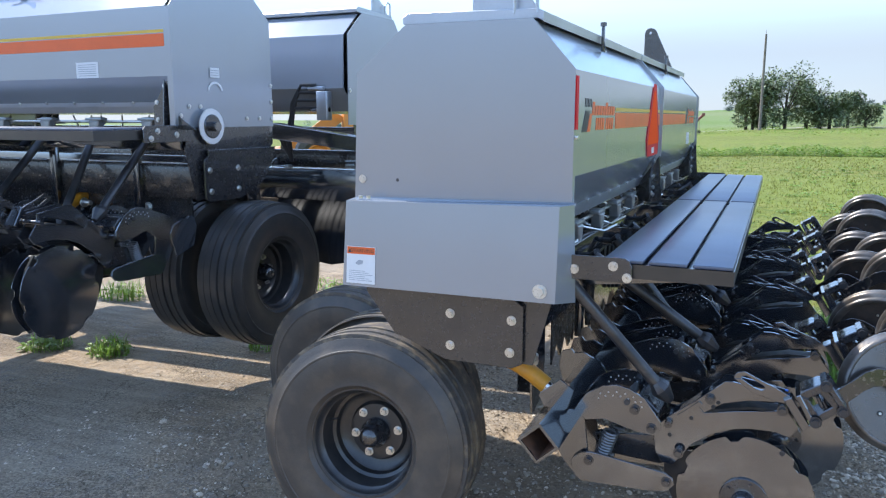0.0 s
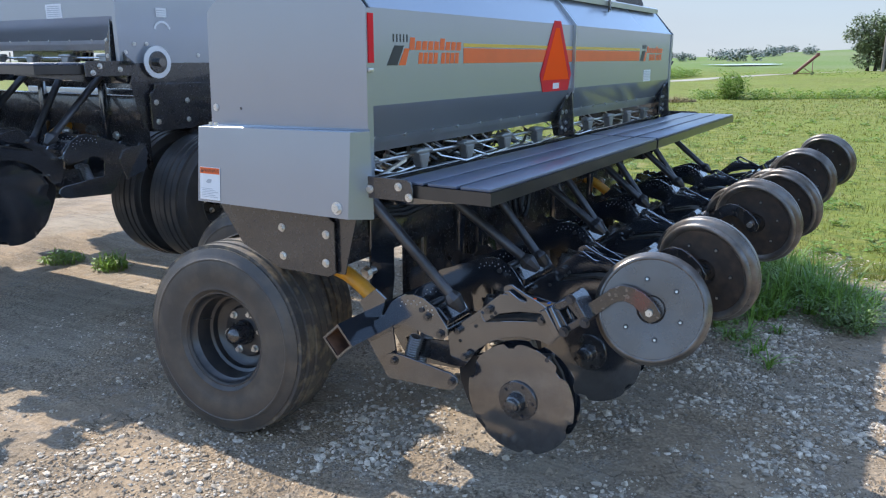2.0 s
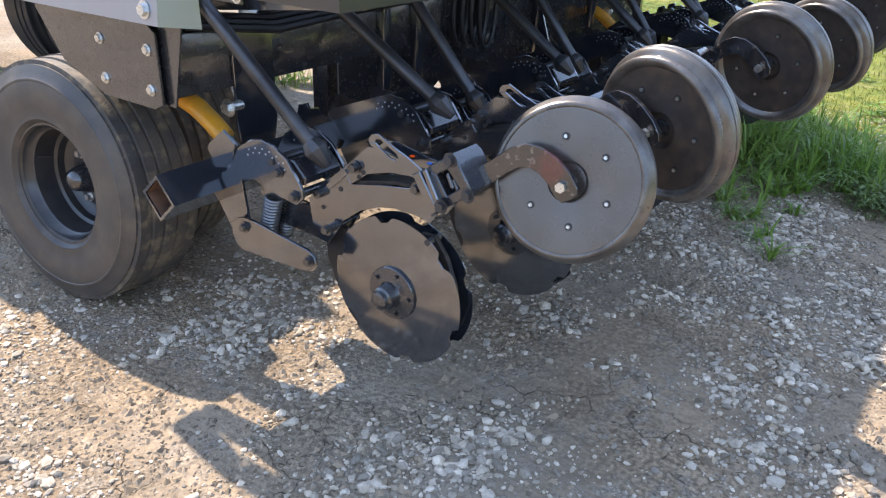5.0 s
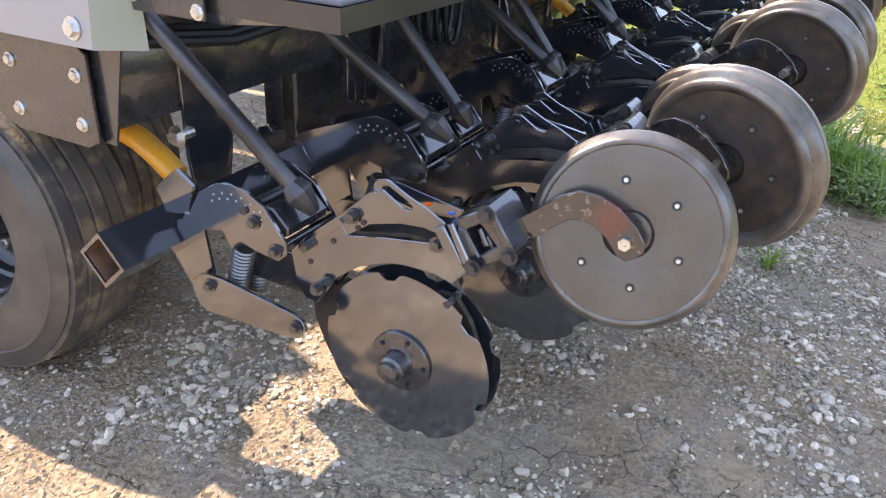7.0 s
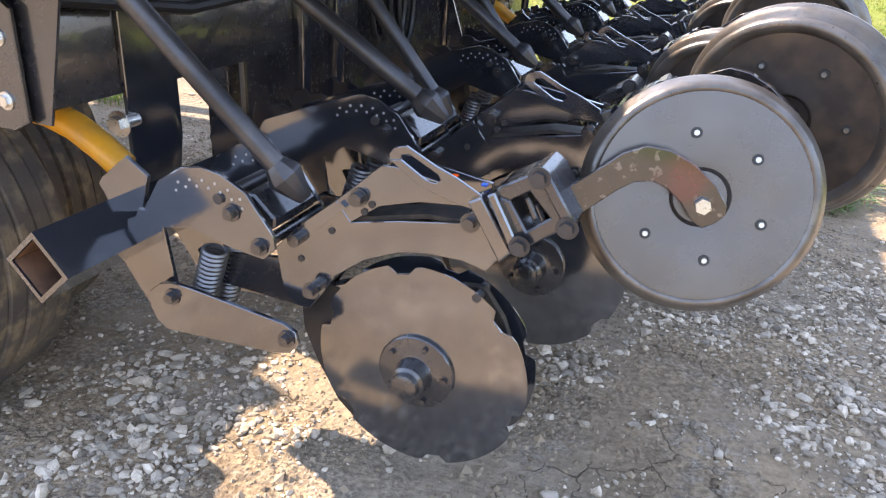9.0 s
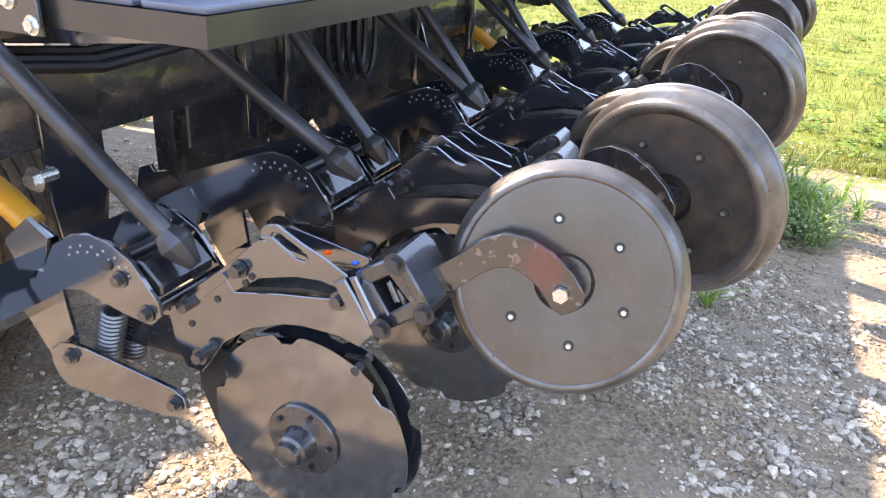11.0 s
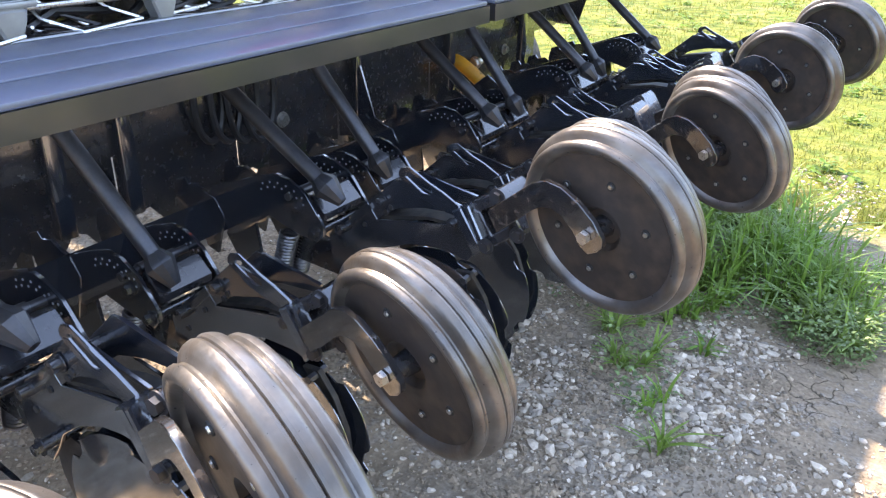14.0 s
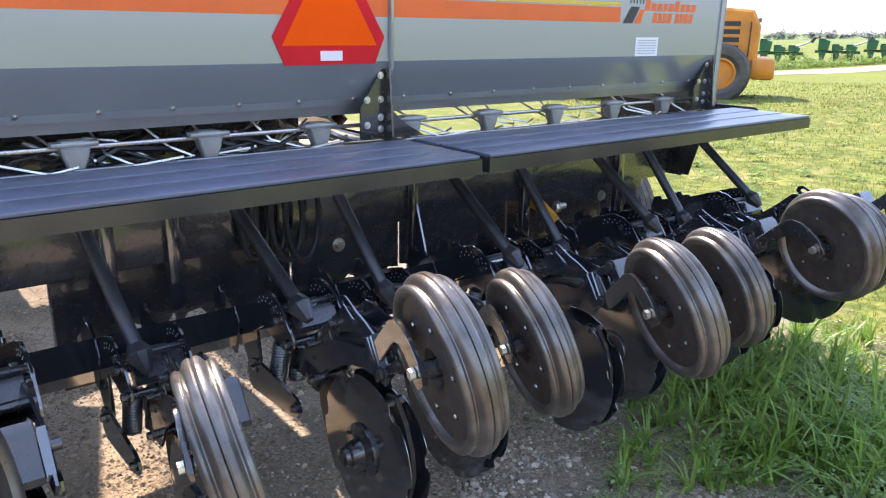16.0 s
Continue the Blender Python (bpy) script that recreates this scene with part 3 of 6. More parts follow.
def drop_cone(bm, c, d):
    """The collar and tapered outlet at the foot of a pipe that runs along d."""
    return lathe(bm, [(0.0, -0.026), (0.0215, -0.026), (0.024, -0.022), (0.0335, -0.004), (0.0345, 0.004), (0.0165, 0.050), (0.013, 0.056), (0.0, 0.056)], c, d, 9)


OPENERS = [  # plane y, shift x, shift z, pipe foot y, wheel centre, wheel yaw, wheel camber
    (2.475, 0.000, 0.000, 2.455, (0.352, 2.5715, 0.727), 9.7, -13.8), (2.895, 0.100, 0.060, 2.866, (0.465, 2.794, 0.826), -16.4, 9.7),
    (3.290, -0.008, -0.020, 3.240, (0.345, 3.197, 0.733), -12.8, 13.4), (3.700, 0.096, 0.056, 3.644, (0.471, 3.599, 0.848), -12.7, 12.0),
    (4.080, -0.020, -0.012, 4.015, (0.347, 3.951, 0.760), -17.9, 16.0), (4.495, 0.068, 0.046, 4.478, (0.477, 4.308, 0.808), -21.3, 17.4),
    (4.870, -0.030, -0.015, 4.850, (0.370, 4.696, 0.752), -20.2, 17.0), (5.285, 0.066, 0.048, 5.265, (0.441, 5.163, 0.819), -12.3, 11.2),
    (5.670, -0.030, -0.010, 5.650, (0.360, 5.480, 0.755), -16, 14), (6.060, 0.066, 0.048, 6.040, (0.485, 5.830, 0.852), -14.7, 17.0)]


PIPE_RAKE = (0.0, 0.090, 0.065, 0.060)       # how far a pipe leans along the drill


def add_opener(drill, i, y, dx, dz, cone_y, wheel_at, yaw, camber):
    op = part("opener", shared("opener", boot, BLACK), BLACK, drill, "glossy black disc opener with notched discs" if i == 0 else "", at(dx, y, dz))
    for yy in (-0.034, 0.034):
        part("side_plate", shared("side_plate", lambda bm: opener_plate(bm, keyhole(BODY, WINDOW), 0.0, 0.008), BLACK), BLACK, op, at=(0, yy, 0))
    for x, z in ((-0.268, 0.471), (-0.182, 0.661), (0.026, 0.662), (-0.305, 0.560)):
        part("pin", shared("pin", lambda bm: cyl(bm, (0, -0.058, 0), (0, 0.058, 0), 0.012, seg=12), BLACK_SATIN), BLACK_SATIN, op, at=(x, 0, z))
    part("bridge_plate", shared("bridge_plate", lambda bm: prism(bm, [(-0.28, 0.590), (-0.215, 0.648), (-0.205, 0.640), (-0.27, 0.580)], -0.046, 0.046), BLACK), BLACK, op)
    part("cover_plate", shared("cover_plate", lambda bm: prism(bm, [(-0.325, 0.545), (-0.225, 0.612), (-0.060, 0.650), (0.040, 0.652), (0.040, 0.645), (-0.058, 0.642), (-0.220, 0.604), (-0.318, 0.540)], -0.029, 0.029), DARK_STEEL), DARK_STEEL, op)
    part("inner_web", shared("inner_web", lambda bm: prism(bm, [(-0.56, 0.47), (-0.30, 0.50), (-0.28, 0.43), (-0.33, 0.40), (-0.53, 0.41)], -0.006, 0.006), BLACK_SATIN), BLACK_SATIN, op)
    for yy in (-0.086, 0.086):
        part("upper_arm", shared("upper_arm_long", upper_plate_long, BLACK) if i else shared("upper_arm", upper_plate, BLACK), BLACK, op, at=(0, yy, 0))
        part("hole_glints", shared("hole_glints", hole_glints, SILVER_DULL), SILVER_DULL, op, at=(0, yy, 0))
    for x, z in ((-0.407, 0.608), (-0.352, 0.553)):
        part("arm_pin", shared("arm_pin", lambda bm: cyl(bm, (0, -0.094, 0), (0, 0.094, 0), 0.012, seg=12), BLACK_SATIN), BLACK_SATIN, op, at=(x, 0, z))
    part("adjusting_pin", shared("adjusting_pin", lambda bm: lathe(bm, [(0.0, -0.096), (0.010, -0.096), (0.010, -0.050), (0.014, -0.048), (0.014, 0.048), (0.010, 0.050), (0.010, 0.096), (0.0, 0.096)], seg=12), PIPE), PIPE, op, at=(-0.432, 0, 0.630))
    for x, z in ((-0.172, 0.636), (-0.158, 0.652), (-0.236, 0.588), (-0.300, 0.520)):
        part("plate_hole", shared("plate_hole", lambda bm: cyl(bm, (0, -0.0402, 0), (0, -0.036, 0), 0.0065, seg=12), INK), INK, op, at=(x, 0, z))
    part("stop_block", shared("stop_block", lambda bm: prism(bm, [(-0.392, 0.640), (-0.372, 0.640), (-0.332, 0.602), (-0.334, 0.584), (-0.352, 0.574), (-0.404, 0.620)], -0.070, 0.070, bevel=0.004), BLACK_SATIN), BLACK_SATIN, op)
    for yy in () if i == 0 else (-0.088, 0.088):
        part("toolbar_clamp", shared("toolbar_clamp", lambda bm: opener_plate(bm, CLAMP, 0.0, 0.010), BLACK), BLACK, op, at=(-dx * 0.8, yy, -dz * 0.8))
    for yy in (-0.098, 0.098):
        part("lower_arm", shared("lower_arm", lambda bm: opener_plate(bm, LOWER, 0.0, 0.010), BLACK), BLACK, op, at=(0, yy, 0))
        part("hanger_plate", shared("hanger_plate", lambda bm: opener_plate(bm, HANGER, 0.0, 0.010), BLACK), BLACK, op, at=(0.015, yy * 0.80, 0.012))
    for xx, yy in ((0.012, -0.040), (0.024, 0.020)):
        part("coil_spring", shared("coil_spring", lambda bm: coil(bm, (-0.548, 0, 0.352), (-0.500, 0, 0.500), 0.0235, 0.0044, 15), SPRING), SPRING, op, at=(xx, yy, 0))
    for sgn in (-1, 1):
        d = part("disc", shared("disc", disc_mesh, BLACK, 8), BLACK, op, at=(HUB[0], 0.030 * sgn, HUB[1]))
        d.rotation_euler = (0, radians(17 * i), radians(183 if sgn > 0 else -0.3))
    part("hub", shared("hub", hub_mesh, BLACK_SATIN), BLACK_SATIN, op, at=(HUB[0], -0.032, HUB[1]))
    sc = [(0.000, 0.520), (0.042, 0.524), (0.082, 0.470), (0.110, 0.400), (0.116, 0.330), (0.096, 0.260), (0.056, 0.205), (0.040, 0.215), (0.074, 0.275), (0.088, 0.335), (0.080, 0.395), (0.048, 0.455)]
    part("scraper", shared("scraper", lambda bm: opener_plate(bm, sc, 0.004, 0.014), DARK_STEEL), DARK_STEEL, op)
    boot_outline = [(-0.318, 0.440), (-0.280, 0.470), (-0.200, 0.460), (-0.150, 0.300), (-0.150, 0.220), (-0.160, 0.158), (-0.182, 0.162), (-0.238, 0.212), (-0.286, 0.296), (-0.312, 0.360)]
    part("seed_boot", shared("seed_boot", lambda bm: opener_plate(bm, boot_outline, -0.008, 0.016), HOSE), HOSE, op)
    part("scraper_bolt", shared("scraper_bolt", lambda bm: cyl(bm, (0.036, -0.026, 0.512), (0.036, 0.026, 0.512), 0.009, seg=6), PIPE), PIPE, op)
    W = SET.inverted() @ Vector(wheel_at) - Vector((dx, y, dz))
    yaw = yaw - math.degrees(TURN)
    if i == 0:
        w = part("press_wheel", shared("flat_rim", flat_rim, WHEEL), WHEEL, op, "flat-faced worn steel press wheel", at=W)
    else:
        w = part("press_wheel", shared("wheel_rim", wheel_rim, WHEEL), WHEEL, op, at=W)
    w.rotation_mode, w.rotation_euler = "YXZ", (radians(camber), radians(23 * i), radians(yaw))
    fc = (shared("flat_face", flat_face, WHEEL_GREY), WHEEL_GREY) if i == 0 else (shared("wheel_face", wheel_face, WHEEL_FACE), WHEEL_FACE)
    fw = part("wheel_disc", fc[0], fc[1], op, at=W)
    fw.rotation_mode, fw.rotation_euler = "YXZ", (radians(camber), radians(23 * i), radians(yaw))
    turn = Matrix.Rotation(radians(yaw), 3, "Z") @ Matrix.Rotation(radians(camber), 3, "X")
    for k in range(6):
        a = radians(60 * k + (42 if i == 0 else 24 - 23 * i))
        for nm, make, mt in (("bolt_hole", wheel_hole, INK), ("wheel_stud", wheel_stud, ZINC)):
            h = part(nm, shared(nm, make, mt), mt, op, at=W + turn @ Vector((0.0985 * math.cos(a), -0.0065 if i == 0 else -0.0048, 0.0985 * math.sin(a))))
            h.rotation_mode, h.rotation_euler = "YXZ", (radians(camber), 0, radians(yaw))
    for nm, make, mt in (("wheel_arm", lambda bm: opener_plate(bm, ARM, -0.062, 0.012), SCUFFED),
                         ("axle_bolt", lambda bm: hexbolt(bm, (0, -0.068, 0), (0, -1, 0), 0.0125, 0.013, False), ZINC),
                         ("axle_collar", lambda bm: cyl(bm, (0, -0.056, 0), (0, -0.010, 0), 0.017, 0.022, seg=18), BLACK_SATIN)):
        worn = i == 0 and nm == "wheel_arm"
        w = part(nm, shared(nm + ("_worn" if worn else ""), make, SCUFFED_RED if worn else mt), mt, op, "scuffed black wheel arm with a dark red reflection painted on" if worn else "", at=W)
        w.rotation_mode, w.rotation_euler = "YXZ", (radians(camber * 0.5), 0, radians(yaw))
    for k, q in enumerate(CLAMP_PLATES):
        part("clamp_plate", shared("clamp_plate" + str(k), lambda bm: prism(bm, q[0], q[1], q[2], bevel=0.003), BLACK_SATIN if k > 1 else BLACK), BLACK, op, at=(0.02 if i else 0, -0.02 if i else 0, 0.01 if i else 0))
    for x, z in ((0.136, 0.764), (0.186, 0.694), (0.116, 0.650)):
        part("clamp_bolt", shared("clamp_bolt", lambda bm: hexbolt(cyl(bm, (0, -0.084, 0), (0, 0.022, 0), 0.008, seg=8), (0, -0.084, 0), (0, -1, 0), 0.012, 0.012), PIPE), PIPE, op, at=(x + (0.02 if i else 0), -0.02 if i else 0, z + (0.01 if i else 0)))
    if i == 0:
        for x0, z0, mt in ((-0.018, 0.722, SIGN_ORANGE), (0.034, 0.716, BLUE_TAG)):
            part("paint_tag", box(B(), x0 - 0.005, x0 + 0.005, -0.026, -0.015, z0 - 0.002, z0 + 0.002, 0.001), mt, op)
    for yy in (-0.062,):
        part("slot_lug", shared("slot_lug", slot_lug, BLACK), BLACK, op, at=(0, yy, 0))
    for x, yy, z in ((-0.268, -0.060, 0.471), (-0.182, -0.040, 0.661), (0.026, -0.058, 0.662), (-0.548, -0.104, 0.412), (-0.296, -0.104, 0.385), (-0.352, -0.092, 0.553), (-0.407, -0.092, 0.608)):
        part("bolt", shared("arm_bolt", lambda bm: hexbolt(bm, (0, 0, 0), (0, -1, 0), 0.0115, 0.014), BLACK_SATIN), BLACK_SATIN, op, at=(x, yy, z))
    # seed pipe from the feed cup down to the opener
    foot = Vector((-0.340 + dx - (0.010 if i % 2 == 0 and i else 0.0), cone_y, 0.668 + dz))
    top = Vector((-0.640, cone_y - PIPE_RAKE[min(i, 3)] if i else 2.362, 1.030))
    d = (foot - top).normalized()
    pipe = part("seed_pipe", cyl(B(), top, foot, 0.020, seg=14), PIPE, drill, at=at())
    part("outlet_cone", drop_cone(B(), foot, d), PIPE, pipe, smooth=20)


def tyre_profile(R, half, rim):
    """Outlines of one sidewall and of the ribbed tread, as (radius, offset)."""
    ribs = []
    for k in range(5):
        y0 = -half * 0.78 + k * half * 0.39
        y1 = y0 + half * 0.34
        ribs += [(R - 0.015 if k else R - 0.022, y0 - 0.003 * (k > 0)), (R - abs(k - 2) * 0.004, y0 + 0.002), (R - abs(k - 2) * 0.004, y1 - 0.002), (R - 0.015, y1 + 0.001)]
    side = [(rim, -half * 0.66), (rim + 0.006, -half * 0.78), (rim + 0.020, -half * 0.86), (rim + 0.024, -half * 0.905), (rim + 0.030, -half * 0.91), (rim + 0.034, -half * 0.90), (rim + 0.065, -half * 0.975), (rim + 0.095, -half), (R - 0.090, -half * 1.0), (R - 0.072, -half * 0.975), (R - 0.069, -half * 0.99), (R - 0.064, -half * 0.985), (R - 0.061, -half * 0.955), (R - 0.045, -half * 0.915), (R - 0.022, -half * 0.83)]
    return side, [side[-1]] + ribs + [(side[-1][0], -side[-1][1])]


def sidewalls(bm, side):
    lathe(bm, side, seg=84)
    return lathe(bm, [(r, -h) for r, h in side[::-1]], seg=84)


def add_gauge_wheel(drill, centre, R=0.413, half=0.122, face=-1, tag="", clean=False):
    w = part("gauge_wheel", lathe(B(), [(0.0, 0.12), (0.06, 0.12), (0.06, 0.045), (0.0, 0.045)], seg=20), BLACK, drill, tag, Vector(centre) - D0)
    if face > 0:
        w.rotation_euler = (0, 0, math.pi)
    side, tread = tyre_profile(R, half, 0.195)
    ty = part("tyre", shared("tyre" + ("_clean" if clean else ""), lambda bm: sidewalls(bm, side), CLEAN_RUBBER if clean else RUBBER), RUBBER, w)
    part("tread", shared("tread" + ("_clean" if clean else ""), lambda bm: lathe(bm, tread, seg=110, wobble=lambda k, i: 1 - 0.004 * max(0.0, noise.noise((k * 0.9, i * 0.35, 3)))), CLEAN_RUBBER if clean else MUDDY), MUDDY, ty, "ribbed tread caked with dry mud" if tag else "")
    rim = [(0.199, -half * 0.80), (0.208, -half * 0.80), (0.210, -half * 0.74), (0.196, -half * 0.70), (0.188, -half * 0.52), (0.178, -half * 0.46), (0.174, -0.020), (0.172, 0.012), (0.160, 0.018), (0.156, 0.042), (0.144, 0.054), (0.116, 0.060), (0.106, 0.044), (0.072, 0.040), (0.0, 0.040)]
    part("rim", shared("rim", lambda bm: lathe(bm, rim, seg=64), RIM_GREY), RIM_GREY, w)

    def hub(bm):
        lathe(bm, [(0.056, 0.042), (0.054, 0.010), (0.044, -0.012), (0.040, -0.026), (0.034, -0.040), (0.018, -0.050), (0.0, -0.052)], seg=28)
        return bm

    part("hub", shared("wheel_hub", hub, BLACK_SATIN), BLACK_SATIN, w)
    for i in range(6):
        a = radians(60 * i + 10)
        part("wheel_nut", shared("wheel_nut", lambda bm: hexbolt(bm, (0, 0, 0), (0, -1, 0), 0.012, 0.018), ZINC), ZINC, w, at=(0.088 * math.cos(a), 0.042, 0.088 * math.sin(a)))
    part("valve_stem", shared("valve_stem", lambda bm: cyl(bm, (-0.14, -0.01, 0.05), (-0.155, -0.05, 0.055), 0.004, seg=8), INK), INK, w)
    return w


def add_hopper(drill, near_guard=True, marks=True, long_stripe=False):
    # end panels with a folded rear edge
    for y, s in ((END_N, 1), (END_F, -1)):
        bm = prism(B(), PANEL_LONG if s < 0 or not near_guard else PANEL, y, y + s * 0.004)
        ep = part("end_panel", bm, SILVER, drill, "bare galvanised end sheet", at())
        part("edge_flange", box(B(), -0.650, -0.6235, min(y + s * 0.0045, y + s * 0.0355), max(y + s * 0.0045, y + s * 0.0355), 1.10, 1.682), SILVER, ep)
    for y0, y1 in ((END_N + 0.036, MID - 0.006), (MID + 0.006, END_F - 0.036)):
        rear = [(-0.760, 1.836), (-0.630, 1.685), (-0.630, 1.352), (-0.712, 1.205), (-0.716, 1.207), (-0.636, 1.354), (-0.636, 1.682), (-0.766, 1.832)]
        part("rear_sheet", prism(B(), rear, y0, y1), SILVER, drill, "", at(), smooth=12)
        part("rear_flange", prism(B(), [(-0.710, 1.206), (-0.722, 1.172), (-0.800, 1.172), (-0.800, 1.176), (-0.724, 1.176), (-0.714, 1.208)], y0, y1), SILVER_DULL, drill, "", at())
        k = 9
        for i in range(k):
            yy = y0 + 0.10 + (y1 - y0 - 0.2) * i / (k - 1)
            part("bolt", hexbolt(B(), (-0.698, yy, 1.226), (0.85, 0, -0.5), 0.006, 0.006), ZINC, drill, "", at())
        part("strip", prism(B(), [(-0.7000, 1.242), (-0.7085, 1.2285), (-0.7115, 1.2045), (-0.7060, 1.2045), (-0.6960, 1.2400)], y0, y1), SILVER_DULL, drill, "", at())
        part("front_sheet", prism(B(), [(-1.20, 1.836), (-1.384, 1.685), (-1.396, 1.34), (-1.24, 1.19), (-0.80, 1.172), (-0.80, 1.178), (-1.236, 1.196), (-1.390, 1.342), (-1.378, 1.682), (-1.196, 1.83)], y0, y1), SILVER, drill, "", at())
        lid = [(-1.205, 1.842), (-0.752, 1.842), (-0.735, 1.832), (-0.732, 1.862), (-0.752, 1.872), (-1.205, 1.880), (-1.225, 1.865), (-1.222, 1.845)]
        lo = part("lid", prism(B(), lid, y0 - 0.01, y1 - 0.03, bevel=0.002), SILVER_DULL, drill, "folded sheet lid", at())
        ym = y0 + 0.80
        lb = B()
        box(lb, -0.728, -0.716, ym - 0.010, ym + 0.010, 1.800, 1.900, 0.003)
        cyl(lb, (-0.722, ym, 1.90), (-0.722, ym, 1.915), 0.013, seg=10)
        tube(lb, [(-0.70, ym - 0.07, 1.795), (-0.705, ym - 0.02, 1.80), (-0.72, ym, 1.84), (-0.72, ym + 0.03, 1.85)], 0.004, 6)
        part("latch", lb, BLACK_SATIN, lo)
    seam = prism(B(), [(-1.21, 1.85), (-0.752, 1.85), (-0.614, 1.690), (-0.614, 1.335), (-0.69, 1.20), (-0.72, 1.20), (-0.72, 1.22), (-1.40, 1.22), (-1.39, 1.69)], MID - 0.005, MID + 0.005)
    part("divider", seam, SILVER_DULL, drill, "", at())
    # bracket plates under the middle and the far end of the hopper
    for y in (MID, END_F - 0.05):
        bm = prism(B(), [(-0.62, 1.335), (-0.60, 1.10), (-0.50, 1.10), (-0.50, 1.085), (-0.72, 1.085), (-0.74, 1.16)], y - 0.012, y - 0.004)
        prism(bm, [(y - 0.11, 1.09), (y - 0.11, 1.20), (y - 0.02, 1.33), (y - 0.004, 1.33), (y - 0.004, 1.09)], -0.652, -0.644, axis="x")
        prism(bm, [(y + 0.004, 1.09), (y + 0.004, 1.20), (y + 0.07, 1.14), (y + 0.16, 1.09)], -0.652, -0.644, axis="x")
        br = part("hopper_bracket", bm, BLACK_SATIN, drill, "", at())
        for yy, zz in ((-0.03, 1.305), (-0.03, 1.225), (-0.085, 1.225), (-0.03, 1.165), (-0.03, 1.125), (-0.085, 1.14)):
            part("bolt", hexbolt(B(), (-0.644, y + yy, zz), (1, 0, 0), 0.0085, 0.008), ZINC, br)
    # lifting plates on the top
    bm = prism(B(), [(-0.98, 1.875), (-0.98, 1.975), (-0.93, 1.99), (-0.80, 1.93), (-0.76, 1.875)], END_N + 0.05, END_N + 0.056)
    part("lift_plate", bm, SILVER_DULL, drill, "", at())
    bm = prism(B(), [(-1.018, 1.860), (-1.018, 2.150), (-1.012, 2.172), (-0.997, 2.187), (-0.975, 2.191), (-0.952, 2.186), (-0.934, 2.168), (-0.808, 1.900), (-0.808, 1.860)], 5.996, 6.004, bevel=0.001)
    lp = part("lift_plate", bm, BLACK_SATIN, drill, "tall tapered dark steel lifting plate", at())
    part("plate_hole", cyl(B(), (-0.976, 5.9945, 2.155), (-0.976, 6.0055, 2.155), 0.009, seg=12), WHITE, lp)
    bm = tube(B(), [(-0.83, END_N + 0.03, 1.86), (-0.83, END_N + 0.03, 1.93), (-0.80, END_N + 0.03, 1.96), (-0.76, END_N + 0.03, 1.95), (-0.755, END_N + 0.03, 1.86)], 0.006, 8)
    part("grab_handle", bm, SILVER_DULL, drill, "", at())
    # end guard: sheet with a bent top and a splayed rear edge
    if near_guard:
        g = B()
        f = [(-1.395, 2.262, 1.255), (-0.640, 2.262, 1.268), (-0.640, 2.236, 0.968), (-1.400, 2.236, 0.962)]
        r = [(-0.612, 2.335, 1.268), (-0.600, 2.335, 0.955)]
        tp = [(-1.395, 2.338, 1.262), (-0.612, 2.338, 1.274)]
        v = [g.verts.new(p) for p in f + r + tp]
        g.faces.new((v[0], v[1], v[2], v[3]))
        g.faces.new((v[1], v[4], v[5], v[2]))
        g.faces.new((v[6], v[7], v[4], v[1], v[0]))
        left = [g.verts.new(p) for p in ((-1.402, 2.335, 1.258), (-1.408, 2.335, 0.965))]
        g.faces.new((v[0], v[3], left[1], left[0]))
        bmesh.ops.recalc_face_normals(g, faces=g.faces[:])
        bmesh.ops.solidify(g, geom=g.faces[:], thickness=0.003)
        gd = part("end_guard", g, SILVER, drill, "folded galvanised drive guard with warning label", at(), smooth=20)
        part("bolt", hexbolt(B(), (-0.690, 2.238, 1.003), (0, -1, 0.08), 0.016, 0.012), ZINC, gd)
        for x in (-1.35, -1.32):
            part("clip", cyl(B(), (x, 2.285, 1.262), (x, 2.285, 1.272), 0.008, seg=10), ZINC, gd)
        tilt = radians(-5)
        st = part("warning_sticker", box(B(), 0, 0.112, -0.0012, 0, 0, 0.128), WHITE, gd, "white and orange warning label", (-1.385, 2.2355, 0.972))
        st.rotation_euler = (tilt, radians(-0.5), 0)
        part("orange_band", box(B(), 0.002, 0.110, -0.0022, -0.0012, 0.102, 0.126), ORANGE, st)
        tx = bpy.data.curves.new("warning_text", "FONT")
        tx.body, tx.size, tx.align_x, tx.align_y = "WARNING", 0.0185, "CENTER", "CENTER"
        tob = bpy.data.objects.new("tmp_text", tx)
        scene.collection.objects.link(tob)
        bpy.context.view_layer.update()
        tme = bpy.data.meshes.new_from_object(tob)
        bpy.data.objects.remove(tob)
        tme.materials.append(INK)
        tt = part("warning_text", tme, INK, st, at=(0.063, -0.0026, 0.1135))
        tt.rotation_euler = (radians(90), 0, 0)
        bars = B()
        prism(bars, [(0.006, 0.107), (0.020, 0.107), (0.013, 0.121)], -0.0028, -0.0022)
        part("hazard_mark", bars, INK, st)
        bars = B()
        for k in range(6):
            box(bars, 0.010, 0.102 - (k % 3) * 0.014, -0.0018, -0.0012, 0.010 + k * 0.0065, 0.012 + k * 0.0065)
        prism(bars, [(0.034, 0.070), (0.048, 0.082), (0.066, 0.080), (0.062, 0.068), (0.046, 0.064)], -0.0018, -0.0012)
        part("printed_bars", bars, GREY_INK, st)
    eb = B()
    for x, z in ((-1.372, 1.325), (-1.20, 1.325)):
        if x < -1.3:
            hexbolt(eb, (x, END_N - 0.001, z), (0, -1, 0), 0.010, 0.006)
